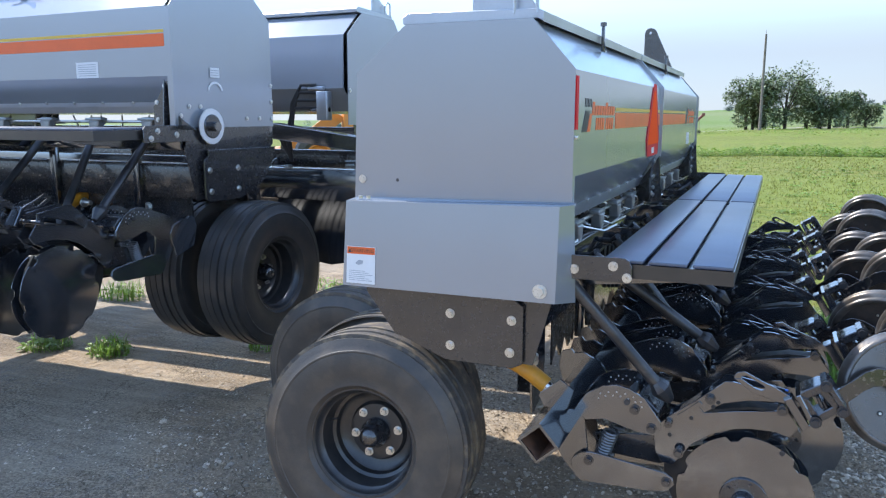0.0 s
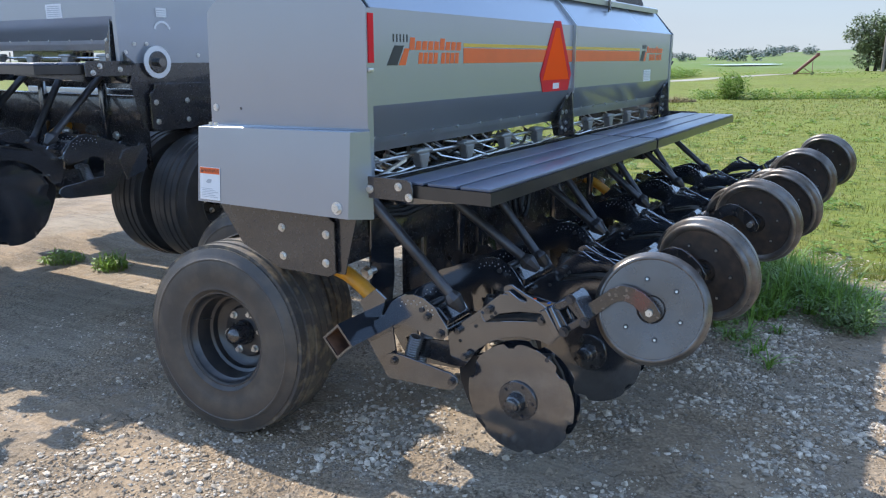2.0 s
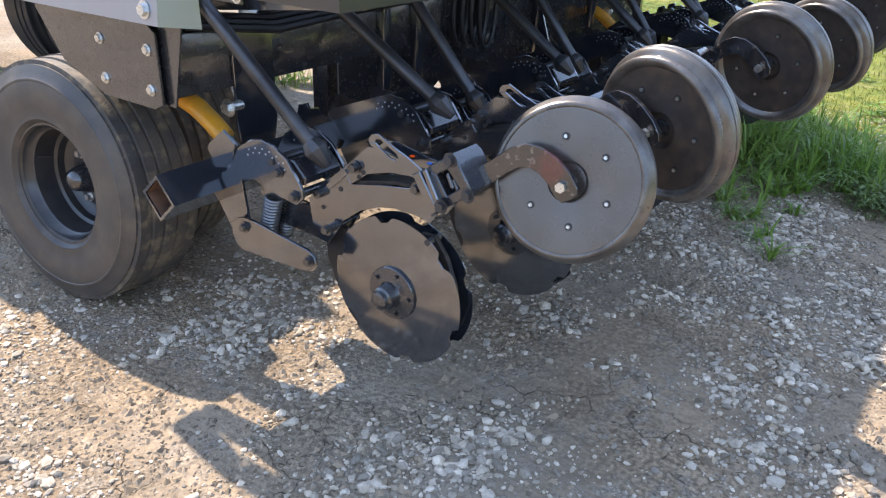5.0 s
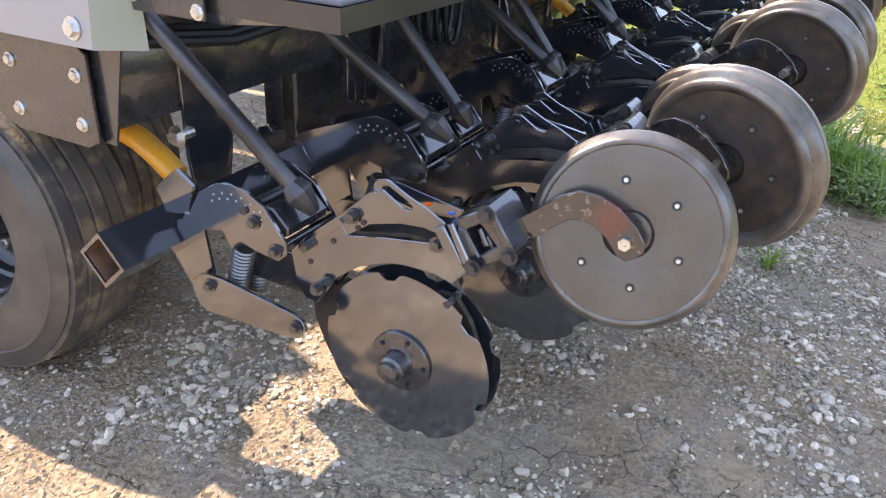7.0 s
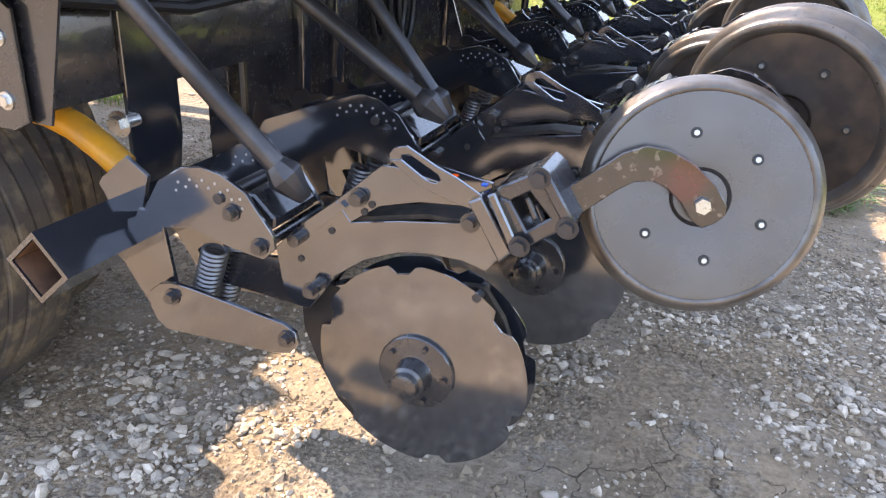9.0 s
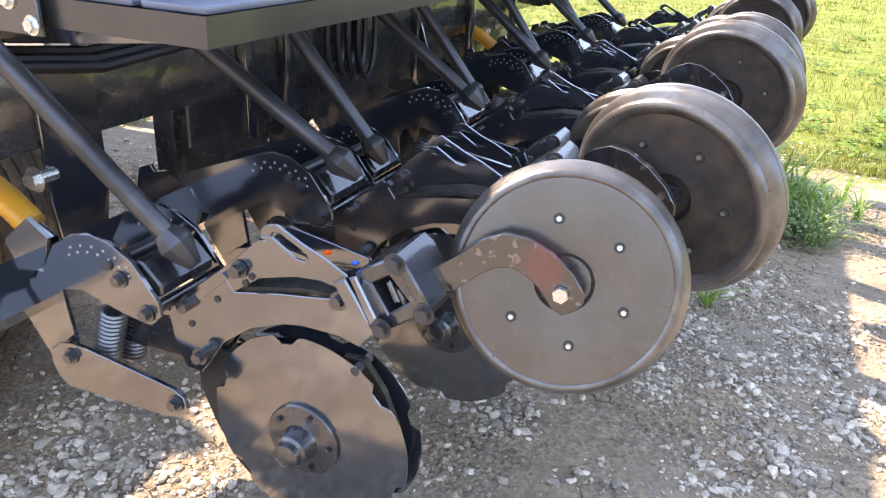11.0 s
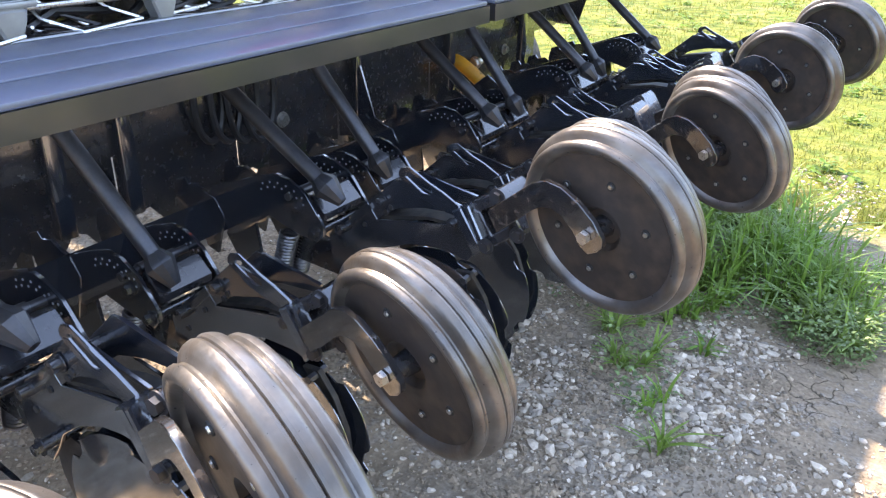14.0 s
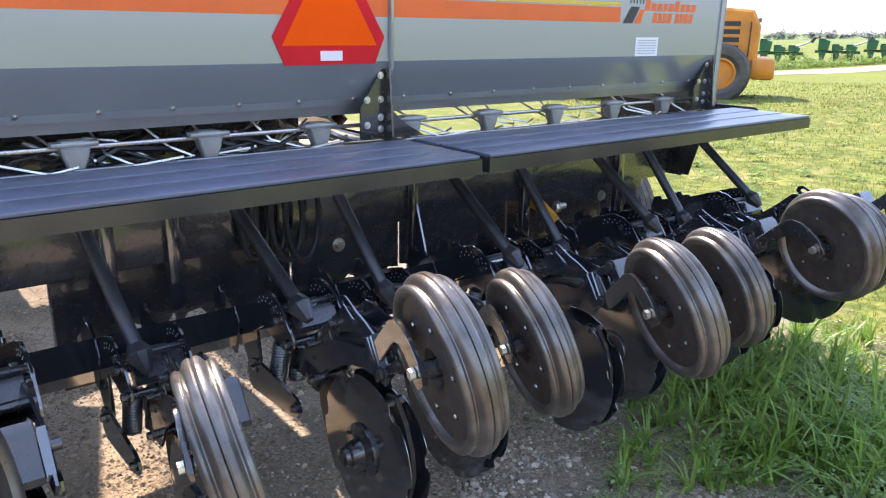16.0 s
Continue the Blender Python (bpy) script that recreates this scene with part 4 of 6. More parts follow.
    part("panel_bolts", eb, ZINC, drill, "", at())
    part("panel_hole", cyl(B(), (-1.235, END_N + 0.002, 1.325), (-1.235, END_N - 0.0008, 1.325), 0.006, seg=12), INK, drill, "", at())
    if not marks:
        return
    # decals on the rear sheets
    part("orange_stripe", box(B(), -0.6300, -0.6288, 3.02, MID - 0.008, 1.494, 1.555), ORANGE, drill, "orange stripe decal", at())
    part("orange_stripe", box(B(), -0.6300, -0.6288, MID + 0.008, 6.15 if long_stripe else 5.41, 1.494, 1.555), ORANGE, drill, "", at())
    part("yellow_stripe", box(B(), -0.6300, -0.6288, 3.02, MID - 0.008, 1.560, 1.574), YELLOW, drill, "", at())
    part("yellow_stripe", box(B(), -0.6300, -0.6288, MID + 0.008, 6.15 if long_stripe else 5.41, 1.560, 1.574), YELLOW, drill, "", at())
    for y0 in (2.49, 5.45)[:1 if long_stripe else 2]:
        lg = part("emblem", prism(B(), [(y0 - 0.02, 1.490), (y0 + 0.03, 1.560), (y0 + 0.09, 1.560), (y0 + 0.045, 1.490)], -0.6300, -0.6288, axis="x"), INK, drill, "dark emblem decal", at())
        for k in range(5):
            part("emblem_bar", box(B(), -0.6300, -0.6288, y0 + 0.02 + k * 0.022, y0 + 0.027 + k * 0.022, 1.572, 1.600), INK, lg)
        lo = part("name_decal", prism(B(), [(y0 + 0.055, 1.490), (y0 + 0.095, 1.550), (y0 + 0.125, 1.550), (y0 + 0.100, 1.490)], -0.6300, -0.6288, axis="x"), ORANGE, drill, "orange name decal", at())
        for k, w in enumerate((0.07, 0.05, 0.045, 0.03, 0.05, 0.075, 0.05, 0.045, 0.04)):
            yy = y0 + 0.125 + k * 0.043
            part("decal_bar", prism(B(), [(yy, 1.545), (yy + 0.008, 1.590 if k in (0, 5) else 1.578), (yy + 0.040, 1.590 if k in (0, 5) else 1.578), (yy + 0.034, 1.545)], -0.6300, -0.6288, axis="x"), ORANGE, lo)
        for k in range(8):
            yy = y0 + 0.185 + k * 0.036 + (0.02 if k > 3 else 0)
            part("decal_bar", prism(B(), [(yy, 1.494), (yy + 0.007, 1.536), (yy + 0.034, 1.536), (yy + 0.028, 1.494)], -0.6300, -0.6288, axis="x"), ORANGE, lo)
    ws = part("white_sticker", box(B(), -0.6300, -0.6288, 5.53, 5.69, 1.352, 1.432), WHITE, drill, "", at())
    lines = B()
    for k in range(6):
        box(lines, -0.6288, -0.6282, 5.545, 5.675, 1.362 + k * 0.011, 1.366 + k * 0.011)
    part("printed_bars", lines, GREY_INK, ws)
    if not long_stripe:
        part("red_reflector", box(B(), -0.6235, -0.6195, 2.351, 2.381, 1.500, 1.665), SIGN_RED, drill, "tall red reflector strip", at())
    part("clip", box(B(), -0.622, -0.612, 2.345, 2.37, 1.470, 1.482, 0.002), ZINC, drill, "", at())
    # slow-vehicle triangle
    c, zb = 3.992, 1.345
    outer = [(c - 0.165, zb), (c + 0.165, zb), (c + 0.203, zb + 0.085), (c + 0.040, zb + 0.355), (c - 0.040, zb + 0.355), (c - 0.203, zb + 0.085)]
    inner = [(c - 0.172, zb + 0.058), (c + 0.172, zb + 0.058), (c + 0.022, zb + 0.320), (c - 0.022, zb + 0.320)]
    sg = part("warning_triangle", prism(B(), outer, -0.6285, -0.6260, axis="x"), SIGN_RED, drill, "red-bordered slow-vehicle triangle sign", at())
    part("triangle_face", prism(B(), inner, -0.6260, -0.6250, axis="x"), SIGN_ORANGE, sg, "fluorescent orange centre")
    part("triangle_label", box(B(), -0.6260, -0.6250, c - 0.040, c + 0.040, zb + 0.012, zb + 0.042), WHITE, sg)


def add_frame(drill, near=True):
    part("rear_beam", box(B(), -0.930, -0.830, END_N + 0.06, END_F - 0.06, 0.722, 0.905, 0.006), BLACK_SATIN, drill, "welded black box-section beam", at())
    part("front_beam", box(B(), -1.330, -1.220, END_N + 0.72, END_F - 0.06, 0.640, 0.860, 0.008), BLACK, drill, "", at())
    part("upper_rail", box(B(), -0.760, -0.700, END_N + 0.03, END_F - 0.03, 0.985, 1.075, 0.006), BLACK, drill, "", at())
    part("toolbar", tube_bar(END_F + (0.12 if near else -0.40)), BLACK, drill, "square toolbar with open end", at())
    part("mount_plate", prism(B(), [(2.60, 0.92), (2.76, 0.90), (2.765, 0.60), (2.74, 0.47), (2.62, 0.44), (2.60, 0.60)], -0.829, -0.817, axis="x", bevel=0.002), BLACK, drill, "", at())
    bore = B()
    ca, sa, w = math.cos(radians(42)), math.sin(radians(42)), 0.0485 * 0.80
    ring = [[bore.verts.new((-0.6715 + px * w * ca - pz * w * sa, y, 0.5215 + px * w * sa + pz * w * ca)) for px, pz in ((-1, -1), (1, -1), (1, 1), (-1, 1))] for y in (2.196, 2.60)]
    for k in range(4):
        bore.faces.new((ring[0][(k + 1) % 4], ring[0][k], ring[1][k], ring[1][(k + 1) % 4]))
    bore.faces.new(ring[1])
    part("rusty_bore", bore, BORE, drill, "rusty inside of the open toolbar", at())
    for y in (3.28, 3.48, 4.44, 5.05, 5.70):
        bm = box(B(), -0.829, -0.795, y, y + 0.045, 0.560, 1.000, 0.004)
        if y == 4.44:
            prism(bm, [(-0.84, 0.62), (-0.74, 0.50), (-0.70, 0.54), (-0.79, 0.80)], y + 0.012, y + 0.020)
        part("post", bm, BLACK, drill, "", at())
    for y in (3.17, 4.60, 5.30):
        lg = part("drop_leg", box(B(), -1.06, -0.98, y, y + 0.12, 0.30, 0.722, 0.006), BLACK_SATIN, drill, "", at())
        part("leg_flange", box(B(), -0.980, -0.974, y + 0.055, y + 0.070, 0.32, 0.70), SILVER_DULL, lg)
    for y in (2.45, 3.30, 4.22, 5.15, 5.98):
        bm = box(B(), -1.22, -0.93, y - 0.04, y + 0.04, 0.690, 0.850, 0.006)
        part("cross_member", bm, BLACK, drill, "", at())
        part("step_arm", prism(B(), [(-0.72, 1.066), (-0.152, 1.066), (-0.152, 1.042), (-0.66, 0.985), (-0.72, 0.985)], y - 0.006, y + 0.006), BLACK, drill, "", at())
    # lobed plates that hang below the rear beam
    for y0, y1 in ((3.15, 3.51), (3.52, 3.95), (3.96, 4.44), (4.45, 5.04), (5.05, 5.69), (5.70, 6.02)):
        k = 10
        low = [(y0 + (y1 - y0) * i / k, 0.455 + 0.075 * math.sin(i * 0.75 + y0) ** 2) for i in range(k + 1)]
        part("splash_plate", prism(B(), low + [(y1, 0.735), (y0, 0.735)], -0.902, -0.894, axis="x"), BLACK_SATIN, drill, "", at())
    for y, s in ((2.306, 1), (END_F + 0.03, -1)):
        poly = [(-1.352, 0.985), (-1.345, 0.930), (-1.236, 0.790), (-1.040, 0.716), (-0.800, 0.716), (-0.765, 0.735), (-0.765, 0.930), (-0.800, 0.955), (-0.800, 0.985)]
        ep = part("frame_end_plate", prism(B(), poly, y, y + 0.010, bevel=0.002), BLACK_SATIN, drill, "", at())
        prism_back = prism(B(), [(-1.352, 0.99), (-1.236, 0.80), (-0.765, 0.73), (-0.735, 0.73), (-0.665, 0.985), (-0.700, 1.10), (-1.352, 1.10)], y + s * 0.020, y + s * 0.026)
        part("side_plate", prism_back, BLACK_SATIN, ep)
        for x, z in ((-1.022, 0.882), (-0.803, 0.880), (-1.022, 0.770), (-0.808, 0.770)):
            part("bolt", hexbolt(B(), (x, y if s > 0 else y + 0.010, z), (0, -s, 0), 0.0115, 0.010), ZINC, ep)


def tube_bar(far_end):
    """A square tube with wall thickness, set on edge at a slant, open at both ends."""
    bm = B()
    c, w = (-0.6715, 0.5215), 0.0485
    a = radians(42)
    rings = []
    for y in (2.192, far_end):
        for k in (1.0, 0.82):
            ring = []
            for sx, sz in ((-1, -1), (1, -1), (1, 1), (-1, 1)):
                px, pz = sx * w * k, sz * w * k
                ring.append(bm.verts.new((c[0] + px * math.cos(a) - pz * math.sin(a), y, c[1] + px * math.sin(a) + pz * math.cos(a))))
            rings.append(ring)
    o0, i0, o1, i1 = rings
    for i in range(4):
        j = (i + 1) % 4
        bm.faces.new((o0[i], o0[j], o1[j], o1[i]))
        bm.faces.new((i0[j], i0[i], i1[i], i1[j]))
        bm.faces.new((o0[j], o0[i], i0[i], i0[j]))
        bm.faces.new((o1[i], o1[j], i1[j], i1[i]))
    bmesh.ops.recalc_face_normals(bm, faces=bm.faces[:])
    return bm


def add_step(drill):
    for y0, y1 in ((2.338, 4.205), (4.235, 6.200)):
        fr = B()
        prism(fr, [(-0.520, 1.0860), (-0.138, 1.0860), (-0.138, 1.0920), (-0.132, 1.0920), (-0.132, 1.0480), (-0.150, 1.0480), (-0.150, 1.0520), (-0.136, 1.0520), (-0.136, 1.0820), (-0.520, 1.0820)], y0 + 0.004, y1 - 0.004)
        box(fr, -0.520, -0.132, y0, y0 + 0.004, 1.0480, 1.0920)
        box(fr, -0.520, -0.132, y1 - 0.004, y1, 1.0480, 1.0920)
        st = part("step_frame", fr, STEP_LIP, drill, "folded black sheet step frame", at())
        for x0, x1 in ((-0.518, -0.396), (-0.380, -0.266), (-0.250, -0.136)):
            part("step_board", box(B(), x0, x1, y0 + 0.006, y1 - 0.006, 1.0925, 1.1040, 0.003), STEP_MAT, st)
    bp = [(-0.622, 1.113), (-0.622, 1.036), (-0.424, 1.036), (-0.424, 1.085), (-0.432, 1.104), (-0.448, 1.113)]
    far_bp = [(-0.685, 1.113), (-0.685, 1.032), (-0.395, 1.032), (-0.392, 1.095), (-0.410, 1.113)]
    for y, d in ((2.318, -1), (END_F + 0.022, 1)):
        br = part("step_bracket", prism(B(), bp if d < 0 else far_bp, min(y, y - d * 0.008), max(y, y - d * 0.008), bevel=0.0015), BLACK_SATIN, drill, "", at())
        for x, z in ((-0.603, 1.068), (-0.481, 1.086), (-0.438, 1.052)):
            part("bolt", hexbolt(B(), (x, y, z), (0, d, 0), 0.0105, 0.010), ZINC, br)


def add_feed(drill):
    rod = part("metering_shaft", cyl(B(), (-0.748, END_N + 0.02, 1.128), (-0.748, END_F - 0.02, 1.128), 0.0075, seg=10), ZINC, drill, "", at())
    rng = random.Random(4)

    def cup(bm):
        box(bm, -0.016, 0.026, -0.062, 0.062, 0.022, 0.036, 0.004)
        box(bm, -0.028, 0.022, -0.038, 0.038, 0.000, 0.040, 0.008)
        prism(bm, [(-0.040, 0.020), (0.040, 0.020), (0.034, -0.006), (0.019, -0.042), (-0.019, -0.042), (-0.034, -0.006)], -0.018, 0.026, axis="x", bevel=0.005)
        lathe(bm, [(0.0, 0.0), (0.020, 0.0), (0.020, -0.022), (0.016, -0.028), (0.0, -0.028)], (0.008, 0, -0.036), (0.25, 0, 1), 12)
        return bm

    for i in range(10):
        y = 2.462 + i * 0.3835
        part("feed_cup", shared("feed_cup", cup, CUP), CUP, rod, at=(-0.735, y, 1.112))
        # ribbed seed hoses below each cup
        pts = [(-0.725, y, 1.065), (-0.71 + rng.uniform(-0.02, 0.02), y + rng.uniform(-0.03, 0.03), 1.02), (-0.66, y - 0.02, 1.02), (-0.63, OPENERS[i][3] - PIPE_RAKE[min(i, 3)] if i else 2.362, 1.045)]
        part("seed_hose", tube(B(), pts, 0.014, 8), HOSE, drill, "", at())
    # bright control rods and cables in the gap
    for i in range(22):
        y = END_N + 0.15 + i * 0.165 + rng.uniform(-0.05, 0.05)
        x = rng.uniform(-0.95, -0.78)
        cb = tube(B(), [(x, y, 1.16), (x + 0.05, y + rng.uniform(0.02, 0.10), 1.10), (x + 0.11, y + rng.uniform(0.08, 0.2), 1.07), (x + 0.15, y + rng.uniform(0.1, 0.28), 1.09)], 0.0045, 5)
        part("linkage_rod", cb, ZINC, drill, "", at())
    for i in range(46):
        # tangle of tubes and wires behind the cups of the near half
        y, x = rng.uniform(2.55, 4.10), rng.uniform(-1.00, -0.80)
        s = rng.choice((-1, 1))
        pts = [(x, y, 1.15 - rng.random() * 0.05), (x + 0.03, y + s * rng.uniform(0.03, 0.10), 1.08 + rng.random() * 0.05), (x + 0.07, y + s * rng.uniform(0.10, 0.22), 1.05 + rng.random() * 0.07), (x + 0.05, y + s * rng.uniform(0.2, 0.36), 1.02 + rng.random() * 0.05)]
        part("feed_tube", tube(B(), pts, rng.choice((0.005, 0.007, 0.010)), 6), ZINC if i % 3 == 0 else HOSE, drill, "", at())
    part("cross_channel", prism(B(), [(-1.08, 0.96), (-1.08, 1.135), (-1.03, 1.150), (-1.02, 1.145), (-1.065, 1.125), (-1.065, 0.96)], 2.42, 4.10), BLACK_SATIN, drill, "", at())
    for k in range(4):
        a, r = 3.78 + k * 0.055, 0.075 + 0.006 * k
        hz = tube(B(), [(-0.80 + 0.01 * k, a + r * 0.7 * math.sin(t), 0.82 + r * 1.7 * math.cos(t)) for t in (2 * math.pi * j / 20 for j in range(20))], 0.011, 7, closed=True)
        part("hose_coil", hz, HOSE, drill, "coiled black hydraulic hose", at())
    for k in range(3):
        ln = tube(B(), [(-0.80 + 0.02 * k, 2.40, 0.96 - 0.012 * k), (-0.76 + 0.02 * k, 2.70, 0.925 - 0.014 * k), (-0.77, 3.10, 0.935 - 0.016 * k), (-0.80, 3.70, 0.95 - 0.02 * k)], 0.0125, 8)
        part("hydraulic_line", ln, HOSE, drill, "", at())
    for y in (4.160, 5.70):
        hb = part("hanger_bracket", prism(B(), [(y - 0.035, 0.73), (y + 0.035, 0.73), (y + 0.040, 0.66), (y + 0.016, 0.622), (y - 0.016, 0.622), (y - 0.040, 0.66)], -0.905, -0.893, axis="x", bevel=0.002), BLACK_SATIN, drill, "", at())
        part("bracket_bolt", hexbolt(B(), (-0.893, y, 0.655), (1, 0, 0), 0.019, 0.018), ZINC, hb)
    # yellow lift cylinders between the frame and the toolbar
    for y in (2.475, 5.20):
        c = part("lift_cylinder", tube(B(), [(-0.99, y, 0.705), (-0.91, y, 0.700), (-0.84, y, 0.680), (-0.78, y, 0.648), (-0.728, y, 0.612)], 0.030, 16), HYD_YELLOW, drill, "yellow hydraulic lift cylinder", at())
        part("piston_rod", cyl(B(), (-0.728, y, 0.612), (-0.680, y, 0.585), 0.018, seg=14), CHROME, c)
        lug = prism(B(), [(-0.738, 0.596), (-0.728, 0.610), (-0.663, 0.662), (-0.615, 0.630), (-0.636, 0.560), (-0.717, 0.558)], y - 0.060, y - 0.050, bevel=0.001)
        part("cylinder_lug", lug, BLACK, c)
        part("cylinder_pin", hexbolt(cyl(B(), (-0.812, y + 0.09, 0.668), (-0.812, y + 0.14, 0.668), 0.014, seg=12), (-0.812, y + 0.09, 0.668), (0, -1, 0), 0.020, 0.018), ZINC, c)


def make_drill(label, group="seed drills", full=True, wheel_lift=0.0, guard=True, marks=True):
    drill = tagged(new("seed_drill"), label, "seed drill", group)
    drill.empty_display_size = 0.3
    add_hopper(drill, guard, marks=marks, long_stripe=not guard)
    add_frame(drill, guard)
    add_step(drill)
    add_feed(drill)
    for i, row in enumerate(OPENERS):
        add_opener(drill, i, *row)
    return drill



drill = make_drill("galvanised no-till seed drill with black openers, parked on gravel")
drill.matrix_world = SET @ Matrix.Translation(D0)
for y, f, lab in ((2.364, -1, "ribbed implement tyre on black rim"), (2.690, 1, ""), (5.92, -1, ""), (6.20, 1, "")):
    gw = add_gauge_wheel(drill, (-1.46 if y == 2.690 else -1.365, y, 0.413 + ground_z(-1.365, y) - 0.010), face=f, tag=lab)
    if y < 3:
        # the near pair toes out a little
        gw.rotation_euler = (radians(-3.8 * f * -1), 0, gw.rotation_euler.z + radians(5.0))
    if y == 2.690:
        gw.scale = (0.93, 0.9, 0.93)
add_gauge_wheel(drill, (-1.77, 2.92, 0.365), face=-1)


def add_end_drive(d):
    """Toothed drive wheel, printed scale and small bolts on the far end sheet."""
    y = END_F
    gear = B()
    poly = []
    for i in range(96):
        a = 2 * math.pi * i / 96
        r = 0.092 if i % 2 else 0.086
        poly.append((-0.84 + r * math.cos(a), 1.105 + r * math.sin(a)))
    prism(gear, poly, y + 0.030, y + 0.038)
    g = part("drive_gear", gear, WHITE, d, "white toothed metering gear", at())
    part("gear_face", lathe(B(), [(0.0, 0.0), (0.062, 0.0), (0.062, 0.006), (0.057, 0.010), (0.0, 0.010)], (-0.84, y + 0.034, 1.105), (0, 1, 0), 32), BLACK_SATIN, g)
    part("gear_hub", cyl(B(), (-0.84, y, 1.105), (-0.84, y + 0.080, 1.105), 0.024, seg=14), BLACK, g)
    st = part("white_sticker", box(B(), -0.95, -0.88, y + 0.004, y + 0.0052, 1.355, 1.405), WHITE, d, "", at())
    bars = B()
    for k in range(3):
        box(bars, -0.945, -0.885, y + 0.0052, y + 0.0058, 1.365 + k * 0.012, 1.369 + k * 0.012)
    part("printed_bars", bars, GREY_INK, st)
    ar = arc(-0.915, 1.275, 0.060, 15, 165, 12) + arc(-0.915, 1.275, 0.048, 165, 15, 12)
    part("printed_scale", prism(B(), ar, y + 0.004, y + 0.005), WHITE, d, "", at())
    for x, z in ((-0.66, 1.16), (-0.72, 1.205), (-0.80, 1.205), (-1.16, 1.145), (-1.27, 1.145), (-1.38, 1.145), (-1.38, 1.33), (-1.38, 1.24)):
        part("bolt", hexbolt(B(), (x, y + 0.003, z), (0, 1, 0), 0.008, 0.006), ZINC, d, "", at())
    part("drive_plate", prism(B(), [(-1.395, 1.10), (-0.66, 1.10), (-0.66, 1.00), (-0.80, 0.88), (-1.25, 0.88), (-1.395, 1.0)], y - 0.016, y - 0.008), BLACK, d, "", at())


LIFT = 0.385
drill_b = make_drill("raised galvanised seed drill with black openers and white drive gear", guard=False)
add_end_drive(drill_b)
drill_b.matrix_world = Matrix.Translation((-4.76, 3.28, LIFT)) @ Matrix.Rotation(radians(-90), 4, "Z")
for y, f in ((5.86, -1), (6.28, 1)):
    add_gauge_wheel(drill_b, (-1.17, y, 0.275), face=f, clean=True)


def make_far_drill():
    d = tagged(new("seed_drill"), "raised galvanised seed drill seen from its front", "seed drill", "seed drills")
    add_hopper(d, False, marks=False)
    add_frame(d)
    v = part("valve_block", box(B(), -1.475, -1.405, 2.46, 2.54, 1.13, 1.32, 0.006), SILVER_DULL, d, "hydraulic valve block with hoses", at())
    part("fitting", cyl(B(), (-1.44, 2.46, 1.20), (-1.44, 2.60, 1.20), 0.016, seg=10), BLACK, v)
    part("fitting", cyl(B(), (-1.44, 2.50, 1.34), (-1.44, 2.62, 1.34), 0.014, seg=10), SILVER_DULL, v)
    for k in range(4):
        z = 1.36 - 0.05 * k
        part("hose", tube(B(), [(-1.44, 2.56, z), (-1.47, 2.66 + 0.02 * k, z), (-1.47, 2.74, z - 0.12), (-1.45, 2.78 + 0.03 * k, 1.02), (-1.40, 2.80, 0.85)], 0.011, 7), HOSE, v)
    return d


drill_c = make_far_drill()
drill_c.matrix_world = Matrix.Translation((-4.58, 4.77, LIFT)) @ Matrix.Rotation(radians(90), 4, "Z")


def make_transport_frame():
    t = tagged(new("transport_frame"), "black box-beam transport frame between two raised drills", "implement frame")
    t.location = (-4.2, 4.05, ground_z(-4.2, 4.05))
    o = Vector(t.location)

    def put(name, bm, mat=BLACK, lab=""):
        return part(name, bm, mat, t, lab, -o)
    put("main_beam", box(B(), -6.4, -1.55, 3.92, 4.12, 1.03, 1.22, 0.008))
    put("upper_beam", prism(B(), [(-3.0, 1.40), (-1.45, 1.24), (-1.45, 1.30), (-3.0, 1.50)], 3.95, 4.05, bevel=0.004))
    put("brace_plate", prism(B(), [(-3.0, 1.03), (-1.55, 1.03), (-1.70, 0.80), (-2.60, 0.62), (-3.0, 0.66)], 3.98, 4.02))
    for x in (-3.35, -5.9):
        put("lift_bracket", box(B(), x - 0.06, x + 0.06, 3.55, 4.55, 1.06, 1.20, 0.006))
    return t


make_transport_frame()


# ---- gravel, grass and weeds ----
def soup(name, verts, faces, mat, label, category, kind="stuff", smooth=False):
    me = bpy.data.meshes.new(name)
    me.from_pydata(verts, [], faces)
    me.materials.append(mat)
    if smooth:
        me.polygons.foreach_set("use_smooth", [True] * len(me.polygons))
    return tagged(new(name, me), label, category, kind=kind)


STONE = material("limestone_gravel", (0.53, 0.458, 0.368), 0.9, 0.0, second=(0.345, 0.282, 0.205), scale=30, fine=160, spread=0.35, bump=0.5, island=0.52)
ICO = [(0, 0, -1), (0.72, -0.53, -0.45), (-0.28, -0.85, -0.45), (-0.89, 0, -0.45), (-0.28, 0.85, -0.45), (0.72, 0.53, -0.45),
       (0.28, -0.85, 0.45), (-0.72, -0.53, 0.45), (-0.72, 0.53, 0.45), (0.28, 0.85, 0.45), (0.89, 0, 0.45), (0, 0, 1)]
ICO_F = [(0, 1, 2), (1, 0, 5), (0, 2, 3), (0, 3, 4), (0, 4, 5), (1, 5, 10), (2, 1, 6), (3, 2, 7), (4, 3, 8), (5, 4, 9),
         (1, 10, 6), (2, 6, 7), (3, 7, 8), (4, 8, 9), (5, 9, 10), (6, 10, 11), (7, 6, 11), (8, 7, 11), (9, 8, 11), (10, 9, 11)]


